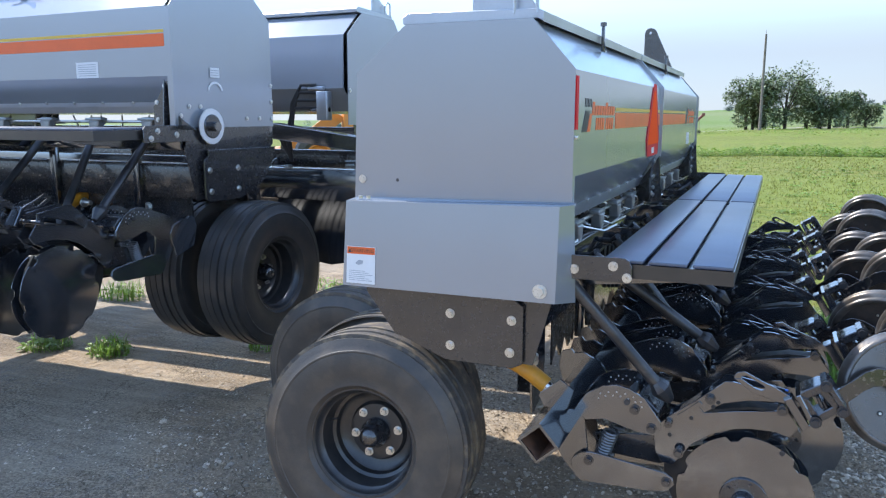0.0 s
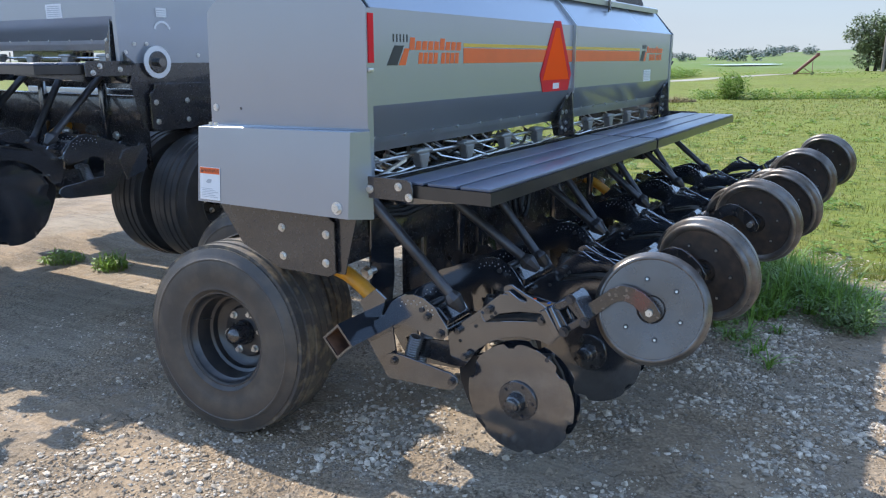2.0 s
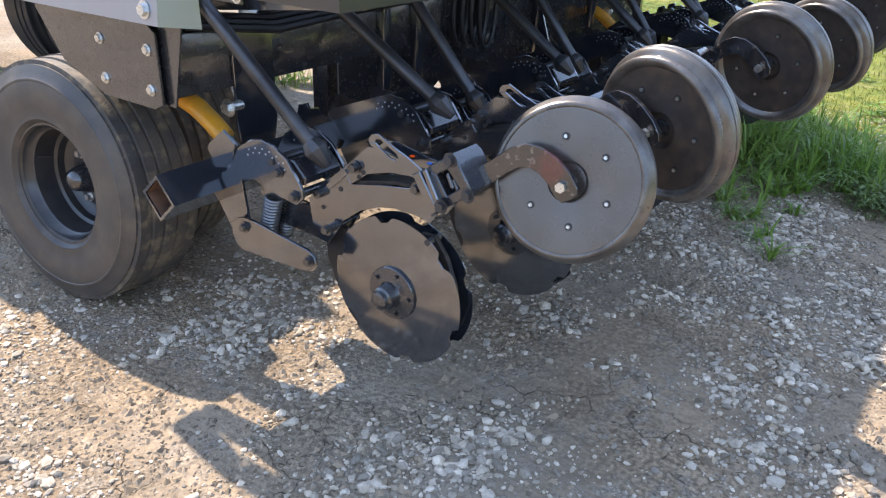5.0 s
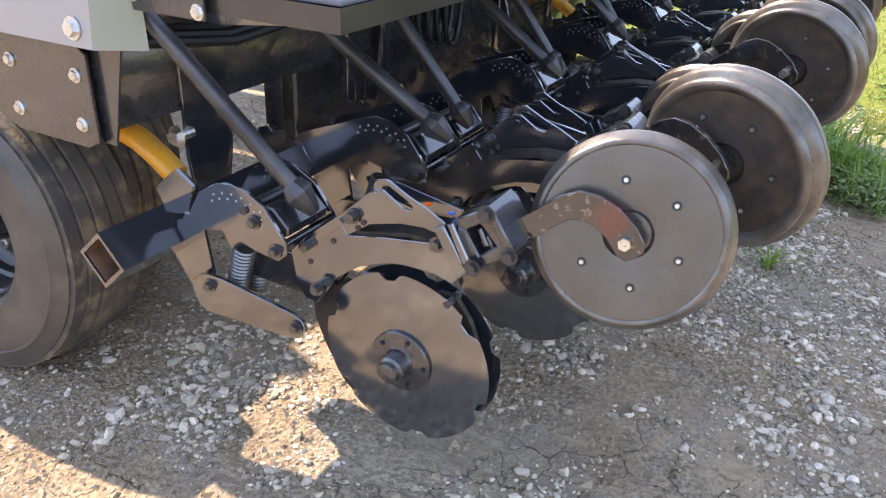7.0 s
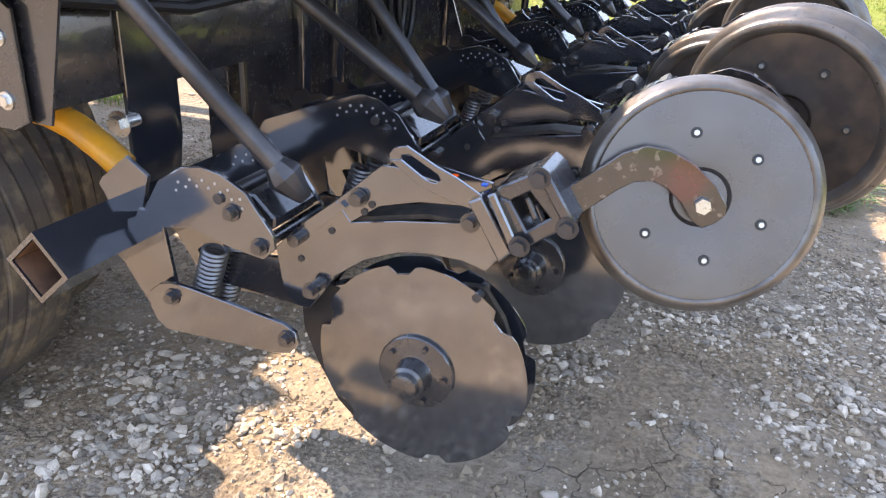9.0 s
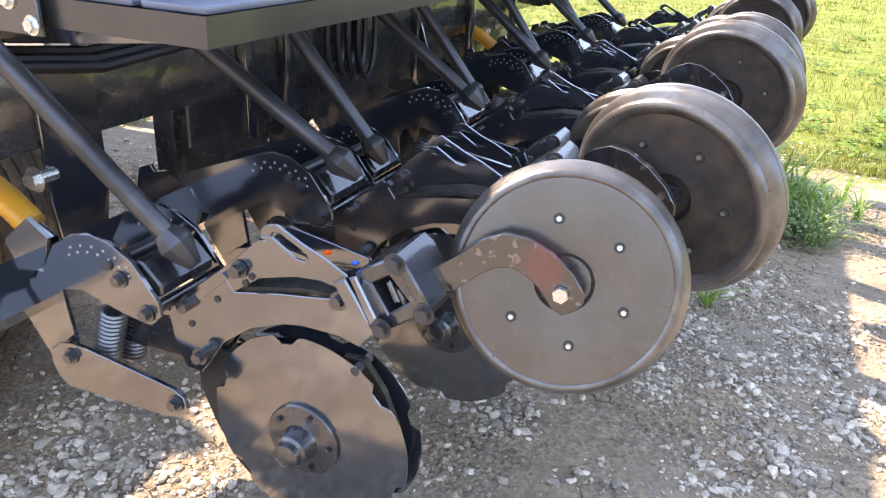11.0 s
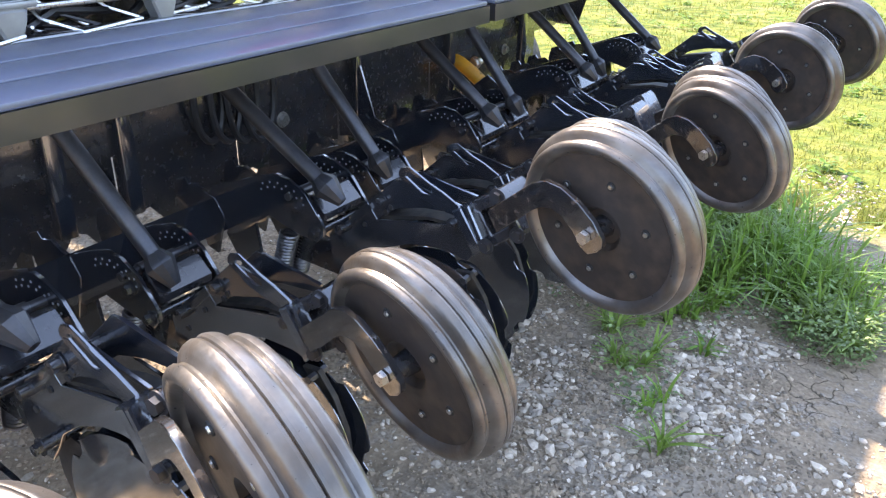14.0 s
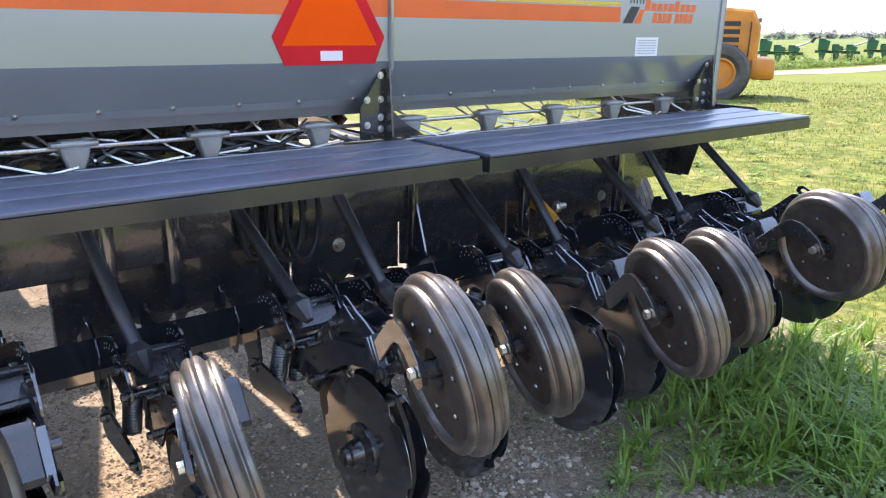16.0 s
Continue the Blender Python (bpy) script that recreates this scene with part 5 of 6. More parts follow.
def gravel_density(x, y):
    """Thick belts of loose stone along the drill and past its end, thin scatter on the packed dirt."""
    ax = 0.18 + 0.30 * (y - 2.6) / 1.8 if y < 4.4 else 0.48
    belt = math.exp(-((x - ax) / 0.26) ** 2) * (1.0 if 2.3 < y < 5.2 else 0.4)
    spill = math.exp(-(((x - 0.86) / 0.30) ** 2 + ((y - 3.45) / 0.75) ** 2))
    tyre = math.exp(-(((x + 0.70) / 0.50) ** 2 + ((y - 2.35) / 0.42) ** 2))
    front = 0.60 * math.exp(-(((x + 0.5) / 1.3) ** 2 + ((y - 1.6) / 0.60) ** 2))
    under = 0.9 * math.exp(-(((x + 0.05) / 0.35) ** 2 + ((y - 4.25) / 0.45) ** 2))
    if math.hypot((x - 0.98) / 0.30, (y - 4.68) / 0.20) < 1.0 + 0.4 * noise.noise((x * 6, y * 6, 2)):
        return 0.012        # a smooth patch of dried mud
    clump = noise.noise((x * 1.7, y * 1.7, 21)) + 0.75 * noise.noise((x * 5.5, y * 5.5, 4))
    return max(0.0, 0.75 * max(belt, spill, tyre, front, under) * (0.55 + 1.1 * clump) + 0.05 + 0.16 * clump)


def stones():
    rng = random.Random(11)
    verts, faces = [], []
    count = 0
    while count < 40000:
        x, y = rng.uniform(-3.4, 2.2), rng.uniform(0.7, 6.8)
        k0 = gravel_density(x, y)
        if rng.random() > k0:
            continue
        r = 0.0037 * math.exp(rng.gauss(0, 0.60)) * (0.80 + 1.15 * min(1.0, k0))
        r = min(r, 0.018)
        a = rng.uniform(0, 6.283)
        sx, sy, sz = r * rng.uniform(0.9, 1.6), r * rng.uniform(0.75, 1.1), r * rng.uniform(0.5, 0.85)
        z = ground_z(x, y) + sz * rng.uniform(0.05, 0.5)
        k = len(verts)
        ca, sa = math.cos(a), math.sin(a)
        for px, py, pz in ICO:
            j = rng.uniform(0.62, 1.22)
            u, v = px * sx * j, py * sy * j
            verts.append((x + u * ca - v * sa, y + u * sa + v * ca, z + pz * sz * j))
        faces += [(p + k, q + k, s + k) for p, q, s in ICO_F]
        count += 1
    return soup("gravel", verts, faces, STONE, "loose pale limestone gravel scattered over packed dirt", "gravel")


stones()
CRUMB = material("soil_crumbs", (0.315, 0.242, 0.164), 0.95, 0.0, second=(0.225, 0.177, 0.126), scale=4, fine=90, spread=0.3, island=0.45)


def crumbs():
    """Small clods and grit lying on the packed dirt, thicker in patches."""
    rng = random.Random(12)
    verts, faces = [], []
    count = 0
    while count < 60000:
        x, y = rng.uniform(-2.6, 1.9), rng.uniform(0.8, 5.4)
        if rng.random() > 0.32 + 0.9 * noise.noise((x * 1.3, y * 1.3, 51)) + 0.5 * noise.noise((x * 4, y * 4, 9)):
            continue
        r = min(0.018, 0.0048 * math.exp(rng.gauss(0, 0.55)))
        a = rng.uniform(0, 6.283)
        k, z = len(verts), ground_z(x, y) + r * 0.1
        for i in range(4):
            q = a + i * 1.571 + rng.uniform(-0.4, 0.4)
            u = r * rng.uniform(0.7, 1.4)
            verts.append((x + u * math.cos(q), y + u * math.sin(q), z - 0.2 * r))
        verts.append((x + rng.uniform(-0.5, 0.5) * r, y + rng.uniform(-0.5, 0.5) * r, z + r * rng.uniform(0.35, 0.8)))
        faces += [(k + i, k + (i + 1) % 4, k + 4) for i in range(4)]
        count += 1
    return soup("soil_crumbs", verts, faces, CRUMB, "small brown clods and grit on packed dirt", "dirt")


crumbs()

GRASS = material("grass_blade", (0.180, 0.315, 0.045), 0.42, 0.0, second=(0.25, 0.36, 0.085), scale=3, fine=40, spread=0.25, island=0.3)
SPRIG = material("sprig_leaf", (0.125, 0.195, 0.062), 0.55, 0.0, second=(0.175, 0.235, 0.085), scale=3, fine=40, spread=0.25, island=0.35)
LAWN = material("lawn_blade", (0.158, 0.180, 0.025), 0.55, 0.0, second=(0.225, 0.225, 0.052), scale=1.2, fine=40, spread=0.25, island=0.3)
WEED = material("weed_leaf", (0.16, 0.27, 0.04), 0.5, 0.0, second=(0.22, 0.30, 0.06), scale=3, fine=40, spread=0.25, island=0.3)
for m in (GRASS, LAWN, WEED):
    # thin leaves let light through
    n, l = m.node_tree.nodes, m.node_tree.links
    tr = n.new("ShaderNodeBsdfTranslucent")
    src = n["Principled BSDF"].inputs["Base Color"].links[0].from_socket
    l.new(src, tr.inputs["Color"])
    ms = n.new("ShaderNodeMixShader")
    ms.inputs[0].default_value = 0.4
    l.new(n["Principled BSDF"].outputs[0], ms.inputs[1])
    l.new(tr.outputs[0], ms.inputs[2])
    l.new(ms.outputs[0], n["Material Output"].inputs["Surface"])


def blade(verts, faces, rng, x, y, z, h, w, lean, segs=3, a=None, droop=0.25):
    a = rng.uniform(0, 6.283) if a is None else a
    dx, dy = math.cos(a), math.sin(a)
    k = len(verts)
    for i in range(segs):
        t = i / segs
        ww = w * (1 - 0.55 * t) / 2
        off = lean * h * t * t
        verts.append((x + dx * off - dy * ww, y + dy * off + dx * ww, z + h * t * (1 - droop * lean * t)))
        verts.append((x + dx * off + dy * ww, y + dy * off - dx * ww, z + h * t * (1 - droop * lean * t)))
    verts.append((x + dx * lean * h, y + dy * lean * h, z + h * (1 - droop * lean)))
    for i in range(segs - 1):
        faces.append((k + 2 * i, k + 2 * i + 1, k + 2 * i + 3, k + 2 * i + 2))
    faces.append((k + 2 * segs - 2, k + 2 * segs - 1, k + 2 * segs))


def leaf(verts, faces, rng, x, y, z, size, up=0.5):
    a, b = rng.uniform(0, 6.283), rng.uniform(-0.5, 1.0) * up
    d = Vector((math.cos(a) * math.cos(b), math.sin(a) * math.cos(b), math.sin(b)))
    s = Vector((-math.sin(a), math.cos(a), rng.uniform(-0.4, 0.4))) * 0.33
    p = Vector((x, y, z))
    k = len(verts)
    for q in (p, p + d * size * 0.45 + s * size, p + d * size + Vector((0, 0, -0.15 * size)), p + d * size * 0.45 - s * size):
        verts.append(tuple(q))
    faces.append((k, k + 1, k + 2, k + 3))


def tall_grass():
    rng = random.Random(5)
    verts, faces = [], []
    clumps = [(0.56, 5.33, 0.24, 0.24, 340), (0.80, 5.08, 0.15, 0.16, 150), (0.42, 5.60, 0.28, 0.22, 260), (0.32, 5.30, 0.22, 0.14, 160), (0.34, 5.10, 0.12, 0.14, 110), (0.30, 4.85, 0.10, 0.10, 50), (0.20, 4.62, 0.07, 0.08, 40), (0.30, 4.45, 0.09, 0.07, 60), (0.44, 4.66, 0.04, 0.06, 16),
              (0.22, 5.95, 0.28, 0.20, 220), (0.85, 5.45, 0.22, 0.16, 120), (1.25, 5.2, 0.15, 0.10, 40), (0.44, 4.28, 0.06, 0.07, 24), (0.51, 4.10, 0.03, 0.10, 10), (1.45, 4.42, 0.05, 0.16, 24), (1.62, 3.62, 0.05, 0.20, 24),
              (0.04, 5.02, 0.20, 0.15, 90), (-0.12, 5.32, 0.26, 0.18, 240), (0.10, 5.55, 0.28, 0.20, 240), (0.12, 4.74, 0.13, 0.10, 28), (-0.05, 5.85, 0.35, 0.18, 220), (0.38, 5.04, 0.16, 0.14, 60), (0.05, 6.25, 0.35, 0.14, 180)]
    for cx, cy, r, h, n in clumps:
        for _ in range(max(2, n // 9)):                # tufts, their outer blades arching over
            d, a = r * math.sqrt(rng.random()), rng.uniform(0, 6.283)
            x, y, tall = cx + d * math.cos(a), cy + d * math.sin(a), h * rng.uniform(0.9, 1.80)
            for j in range(10):
                lean = rng.uniform(0.1, 1.35)
                a = rng.uniform(0, 6.283)
                bx, by = x + 0.014 * math.cos(a), y + 0.014 * math.sin(a)
                blade(verts, faces, rng, bx, by, ground_z(bx, by), tall * rng.uniform(0.55, 1.05), rng.uniform(0.007, 0.016), lean, 5, a, 0.42)
    soup("tall_grass", verts, faces, GRASS, "rank green grass growing at the edge of gravel", "grass")
    verts, faces = [], []
    for cx, cy, r, h, n in [(0.86, 5.10, 0.18, 0.16, 800), (0.58, 5.28, 0.30, 0.14, 500), (0.45, 5.6, 0.35, 0.16, 400), (0.80, 4.94, 0.14, 0.13, 900), (0.72, 5.00, 0.13, 0.13, 480), (0.20, 4.60, 0.10, 0.07, 100), (0.30, 4.42, 0.14, 0.06, 150), (0.40, 4.28, 0.10, 0.05, 90), (0.44, 4.65, 0.06, 0.05, 50), (0.02, 4.90, 0.26, 0.10, 320), (-0.10, 5.30, 0.30, 0.12, 300), (-0.36, 4.66, 0.14, 0.06, 90), (0.36, 4.96, 0.20, 0.10, 240)]:
        for _ in range(n):
            d, a = r * math.sqrt(rng.random()), rng.uniform(0, 6.283)
            x, y = cx + d * math.cos(a), cy + d * math.sin(a)
            leaf(verts, faces, rng, x, y, ground_z(x, y) + h * rng.random() ** 1.3, rng.uniform(0.009, 0.024), 0.9)
    soup("weeds", verts, faces, SPRIG, "low broad-leaved weeds among gravel", "weeds")


tall_grass()


def weed_clump(x0, y0, r, h, n, seed):
    rng = random.Random(seed)
    verts, faces = [], []
    for _ in range(n):
        d, a = r * math.sqrt(rng.random()), rng.uniform(0, 6.283)
        x, y = x0 + d * math.cos(a), y0 + d * math.sin(a) * 0.7
        if rng.random() < 0.6:
            leaf(verts, faces, rng, x, y, ground_z(x, y) + h * rng.random() * (1 - d / r * 0.6), rng.uniform(0.03, 0.07))
        else:
            blade(verts, faces, rng, x, y, ground_z(x, y), h * rng.uniform(0.5, 1.1), 0.010, rng.uniform(0.2, 0.8))
    return soup("weed_clump", verts, faces, WEED, "bright green weed clump in bare dirt", "weeds")


for k, row in enumerate([(-4.84, 3.62, 0.20, 0.10, 260), (-4.25, 3.66, 0.16, 0.16, 220), (-3.25, 4.15, 0.16, 0.14, 120), (-5.6, 5.0, 0.25, 0.2, 220), (-3.1, 4.9, 0.2, 0.15, 120), (-4.0, 5.9, 0.5, 0.12, 240)]):
    weed_clump(*row, seed=30 + k)


def lawn():
    rng = random.Random(8)
    verts, faces = [], []
    n = 0
    while n < 70000:
        y = 6.2 + 26 * rng.random() ** 1.8
        half = 1.5 + (y - 4) * 0.75
        x = rng.uniform(-half, half) - (y - 6) * 0.12
        edge = 6.45 - 0.35 * x + 1.6 * noise.noise((x * 0.8, y * 0.8, 2))
        if y < edge and not (x > 4.6):
            continue
        if noise.noise((x * 2.3, y * 2.3, 31)) < -0.18 and rng.random() < 0.8:
            continue
        h = rng.uniform(0.02, 0.06) * (1.0 + 0.6 * noise.noise((x * 0.5, y * 0.5, 9))) * (1 + (y - 6) * 0.02)
        blade(verts, faces, rng, x, y, ground_z(x, y) - 0.004, h, 0.006 + (y - 6) * 0.0011, rng.uniform(0.2, 1.0), 1)
        n += 1
    soup("lawn_grass", verts, faces, LAWN, "short yellow-green mown grass in sunlight", "grass")


lawn()


def lawn_weeds():
    """Rosettes of darker broad leaves and bleached tufts in the turf."""
    rng = random.Random(19)
    verts, faces = [], []
    for _ in range(420):
        y = 6.4 + 20 * rng.random() ** 1.6
        x = rng.uniform(-1.5 - (y - 4) * 0.8, 1.8 + (y - 4) * 0.6)
        if y < 6.9 - 0.35 * x:
            continue
        size, h = rng.uniform(0.05, 0.14) * (1 + y * 0.03), rng.uniform(0.03, 0.10)
        for _ in range(26):
            d, a = size * math.sqrt(rng.random()), rng.uniform(0, 6.283)
            px, py = x + d * math.cos(a), y + d * math.sin(a)
            leaf(verts, faces, rng, px, py, ground_z(px, py) + h * rng.random(), rng.uniform(0.03, 0.06) * (1 + y * 0.03), 0.6)
    soup("lawn_weeds", verts, faces, WEED, "low broad-leaved weeds scattered through mown turf", "weeds")


lawn_weeds()


def weed_band():
    rng = random.Random(9)
    verts, faces = [], []
    for _ in range(17000):
        u = rng.random()
        x = -7.4 + 22 * u
        y = 32.2 + 1.6 * (rng.random() - 0.3) + 0.16 * (x + 6)
        bush = abs(x + 5.75) < 0.55
        top = 0.34 + 0.30 * noise.noise((x * 0.9, 0, 3)) + 0.2 * noise.noise((x * 3.1, 0, 8)) + (0.60 if bush else 0)
        if not bush and rng.random() < 0.35 and noise.noise((x * 1.3, y, 17)) < -0.1:
            continue
        leaf(verts, faces, rng, x, y, ground_z(x, y) + top * rng.random() ** 1.2, rng.uniform(0.06, 0.13), 0.9)
    for _ in range(2600):
        a, d = rng.uniform(0, 6.283), math.sqrt(rng.random())
        leaf(verts, faces, rng, -5.8 + 0.5 * d * math.cos(a), 32.0 + 0.5 * d * math.sin(a), ground_z(-5.8, 32) + rng.random() * 1.05 * (1.15 - 0.5 * d), rng.uniform(0.05, 0.10), 1.0)
    for k in range(40):
        x = rng.uniform(-16, 16)
        y = rng.uniform(60, 92)
        for _ in range(60):
            leaf(verts, faces, rng, x + rng.gauss(0, 0.5), y + rng.gauss(0, 0.5), ground_z(x, y) + rng.random() * 0.5, rng.uniform(0.10, 0.2), 0.9)
    for _ in range(16000):
        x, y = -20.4 - 2.2 * rng.random(), rng.uniform(38, 86)
        h = 0.25 + 0.75 * max(0.0, noise.noise((x * 0.6, y * 0.35, 41))) + (0.45 if y > 60 else 0)
        leaf(verts, faces, rng, x, y, ground_z(x, y) + h * rng.random(), rng.uniform(0.10, 0.2), 0.9)
    soup("weed_band", verts, faces, WEED, "band of tall broad-leaved weeds across the field", "weeds")


weed_band()

# ---- far things ----
BARK = material("bark", (0.10, 0.075, 0.055), 0.9, 0.0, scale=6, fine=40, spread=0.4, bump=0.5)
CROWN = material("tree_leaves", (0.135, 0.175, 0.085), 0.6, 0.0, second=(0.175, 0.215, 0.110), scale=0.6, fine=9, spread=0.35, island=0.4)
POLE = material("weathered_pole", (0.22, 0.19, 0.16), 0.9, 0.0, scale=3, fine=40, spread=0.3)


def tree(x, y, h, r, seed, lean=0.0):
    rng = random.Random(seed)
    t = tagged(new("tree"), "broad leafy deciduous tree standing in the pasture", "tree", "trees in the pasture")
    z = ground_z(x, y)
    t.location = (x, y, z)
    bm = B()
    cyl(bm, (0, 0, -0.1), (lean, 0, h * 0.55), 0.22, 0.12, 9)
    tips = []
    for k in range(7):
        a = rng.uniform(0, 6.283)
        z0 = h * rng.uniform(0.22, 0.5)
        tip = Vector((math.cos(a) * r * 0.6, math.sin(a) * r * 0.6, h * rng.uniform(0.5, 0.85)))
        cyl(bm, (lean * z0 / h, 0, z0), tip, 0.09, 0.03, 6)
        tips.append(tip)
    part("trunk", bm, BARK, t)
    verts, faces = [], []
    lobes = [(tip, r * rng.uniform(0.28, 0.5)) for tip in tips] + [(Vector((rng.uniform(-0.8, 0.8) * r, rng.uniform(-0.5, 0.5) * r, h * rng.uniform(0.12, 0.9))), r * rng.uniform(0.25, 0.45)) for _ in range(17)]
    for c, lr in lobes:
        for _ in range(150):
            v = Vector((rng.gauss(0, 1), rng.gauss(0, 1), rng.gauss(0, 1))).normalized() * lr * (0.55 + 0.5 * rng.random())
            p = c + v
            if p.z > 0.2:
                leaf(verts, faces, rng, p.x, p.y, p.z, rng.uniform(0.22, 0.42), 1.2)
    me = bpy.data.meshes.new("crown")
    me.from_pydata(verts, [], faces)
    me.materials.append(CROWN)
    part("crown", me, CROWN, t)
    return t


for k, (x, y, h, r) in enumerate([(-6.1, 104, 6.9, 2.6), (-4.4, 102, 6.2, 2.4), (-1.6, 104, 8.0, 3.2), (0.8, 110, 6.4, 2.6), (3.6, 112, 5.2, 2.6), (6.0, 118, 4.8, 2.4), (-5.4, 106, 4.5, 2.2), (2.4, 108, 4.6, 2.4), (8.4, 122, 3.8, 2.2), (16.5, 150, 5.0, 3.0), (20.5, 150, 4.0, 2.5)]):
    tree(x, y, h, r, 50 + k)


def utility_pole(x, y, h, r):
    p = tagged(new("utility_pole"), "plain weathered wooden utility pole in the pasture", "pole", "utility poles")
    p.location = (x, y, ground_z(x, y))
    part("pole", cyl(B(), (0, 0, -0.2), (0, 0, h), r, r * 0.7, 10), POLE, p)
    part("pole_cap", cyl(B(), (0, 0, h - 0.6), (0.0, 0, h + 0.5), 0.03, 0.02, 6), POLE, p)
    return p


utility_pole(-4.2, 98, 11.0, 0.17)
utility_pole(1.0, 112, 5.6, 0.12)
utility_pole(5.6, 130, 4.4, 0.12)


LOADER = material("loader_orange", (0.74, 0.25, 0.02), 0.45, 0.0, scale=2, fine=20, spread=0.2, dust=0.2)
LOADER_DARK = material("loader_dark", (0.03, 0.03, 0.032), 0.5, 0.0, scale=3, fine=30, spread=0.3)
FARM_GREEN = material("implement_green", (0.015, 0.13, 0.045), 0.4, 0.0, scale=2, fine=20, spread=0.25)
FARM_RED = material("faded_red_paint", (0.22, 0.070, 0.055), 0.55, 0.0, scale=2, fine=20, spread=0.3)
ROAD = material("pale_gravel_road", (0.36, 0.335, 0.27), 0.95, 0.0, scale=0.8, fine=12, spread=0.2, bump=0.3)
GLASS_DARK = material("dark_cab_glass", (0.02, 0.025, 0.03), 0.06, 0.0, spread=0.1)


def make_loader(x, y, turn):
    t = tagged(new("wheel_loader"), "orange articulated wheel loader parked on the grass", "wheel loader")
    t.matrix_world = Matrix.Translation((x, y, ground_z(x, y))) @ Matrix.Rotation(radians(turn), 4, "Z")
    prof = [(-2.3, 0.75), (-2.45, 1.0), (-2.45, 1.95), (-2.25, 2.35), (-0.9, 2.45), (-0.6, 2.2), (-0.4, 0.75)]
    body = part("engine_hood", prism(B(), prof, -0.85, 0.85, bevel=0.06), LOADER, t)
    for k in range(5):
        part("grille_slat", box(B(), -2.462, -2.445, -0.55, 0.55, 1.25 + k * 0.2, 1.36 + k * 0.2), LOADER_DARK, body)
        part("vent", box(B(), -1.95, -1.45, 0.845, 0.862, 1.15 + k * 0.2, 1.27 + k * 0.2), LOADER_DARK, body)
    part("grab_rail", tube(B(), [(-2.2, 0.85, 1.2), (-2.2, 0.95, 1.25), (-2.2, 0.95, 2.0), (-2.2, 0.85, 2.05)], 0.02, 6), LOADER_DARK, body)
    part("counterweight", box(B(), -2.9, -2.3, -0.95, 0.95, 0.62, 1.15, 0.08), LOADER, t)
    part("chassis", box(B(), -2.3, 2.6, -0.5, 0.5, 0.6, 1.0, 0.03), LOADER_DARK, t)
    cab = part("cab", box(B(), -0.5, 1.0, -0.75, 0.75, 1.0, 2.2, 0.04), LOADER, t)
    part("cab_glass", box(B(), -0.42, 0.92, -0.77, 0.77, 2.1, 3.1, 0.05), GLASS_DARK, cab)
    part("cab_roof", box(B(), -0.6, 1.1, -0.85, 0.85, 3.1, 3.25, 0.05), LOADER, cab)
    part("exhaust", cyl(B(), (-1.2, 0.3, 2.4), (-1.2, 0.3, 3.2), 0.06, seg=10), LOADER_DARK, body)
    for wx in (-1.55, 1.75):
        for sy in (-1, 1):
            w = part("wheel", lathe(B(), [(0.0, -0.05), (0.42, -0.05), (0.42, 0.05), (0.0, 0.05)], seg=24), LOADER, t, "", (wx, sy * 1.02, 0.76))
            part("tyre", shared("loader_tyre", lambda bm: lathe(bm, [(0.40, -0.20), (0.50, -0.27), (0.68, -0.27), (0.76, -0.20), (0.76, 0.20), (0.68, 0.27), (0.50, 0.27), (0.40, 0.20)], seg=36), RUBBER), RUBBER, w)
            part("rim", shared("loader_rim", lambda bm: lathe(bm, [(0.42, -0.20), (0.36, -0.21), (0.30, -0.10), (0.0, -0.10), (0.0, 0.10), (0.30, 0.10), (0.36, 0.21), (0.42, 0.20)], seg=28), LOADER), LOADER, w)
    arm = part("lift_arm", prism(B(), [(0.9, 1.9), (1.3, 2.1), (3.2, 0.7), (3.1, 0.4), (2.8, 0.5)], -0.5, 0.5), LOADER, t)
    part("bucket", prism(B(), [(3.0, 0.1), (4.0, 0.05), (4.0, 0.12), (3.2, 0.25), (3.1, 1.0), (2.95, 1.0)], -1.3, 1.3), LOADER, t)
    return t


make_loader(-12.0, 20.8, 215)


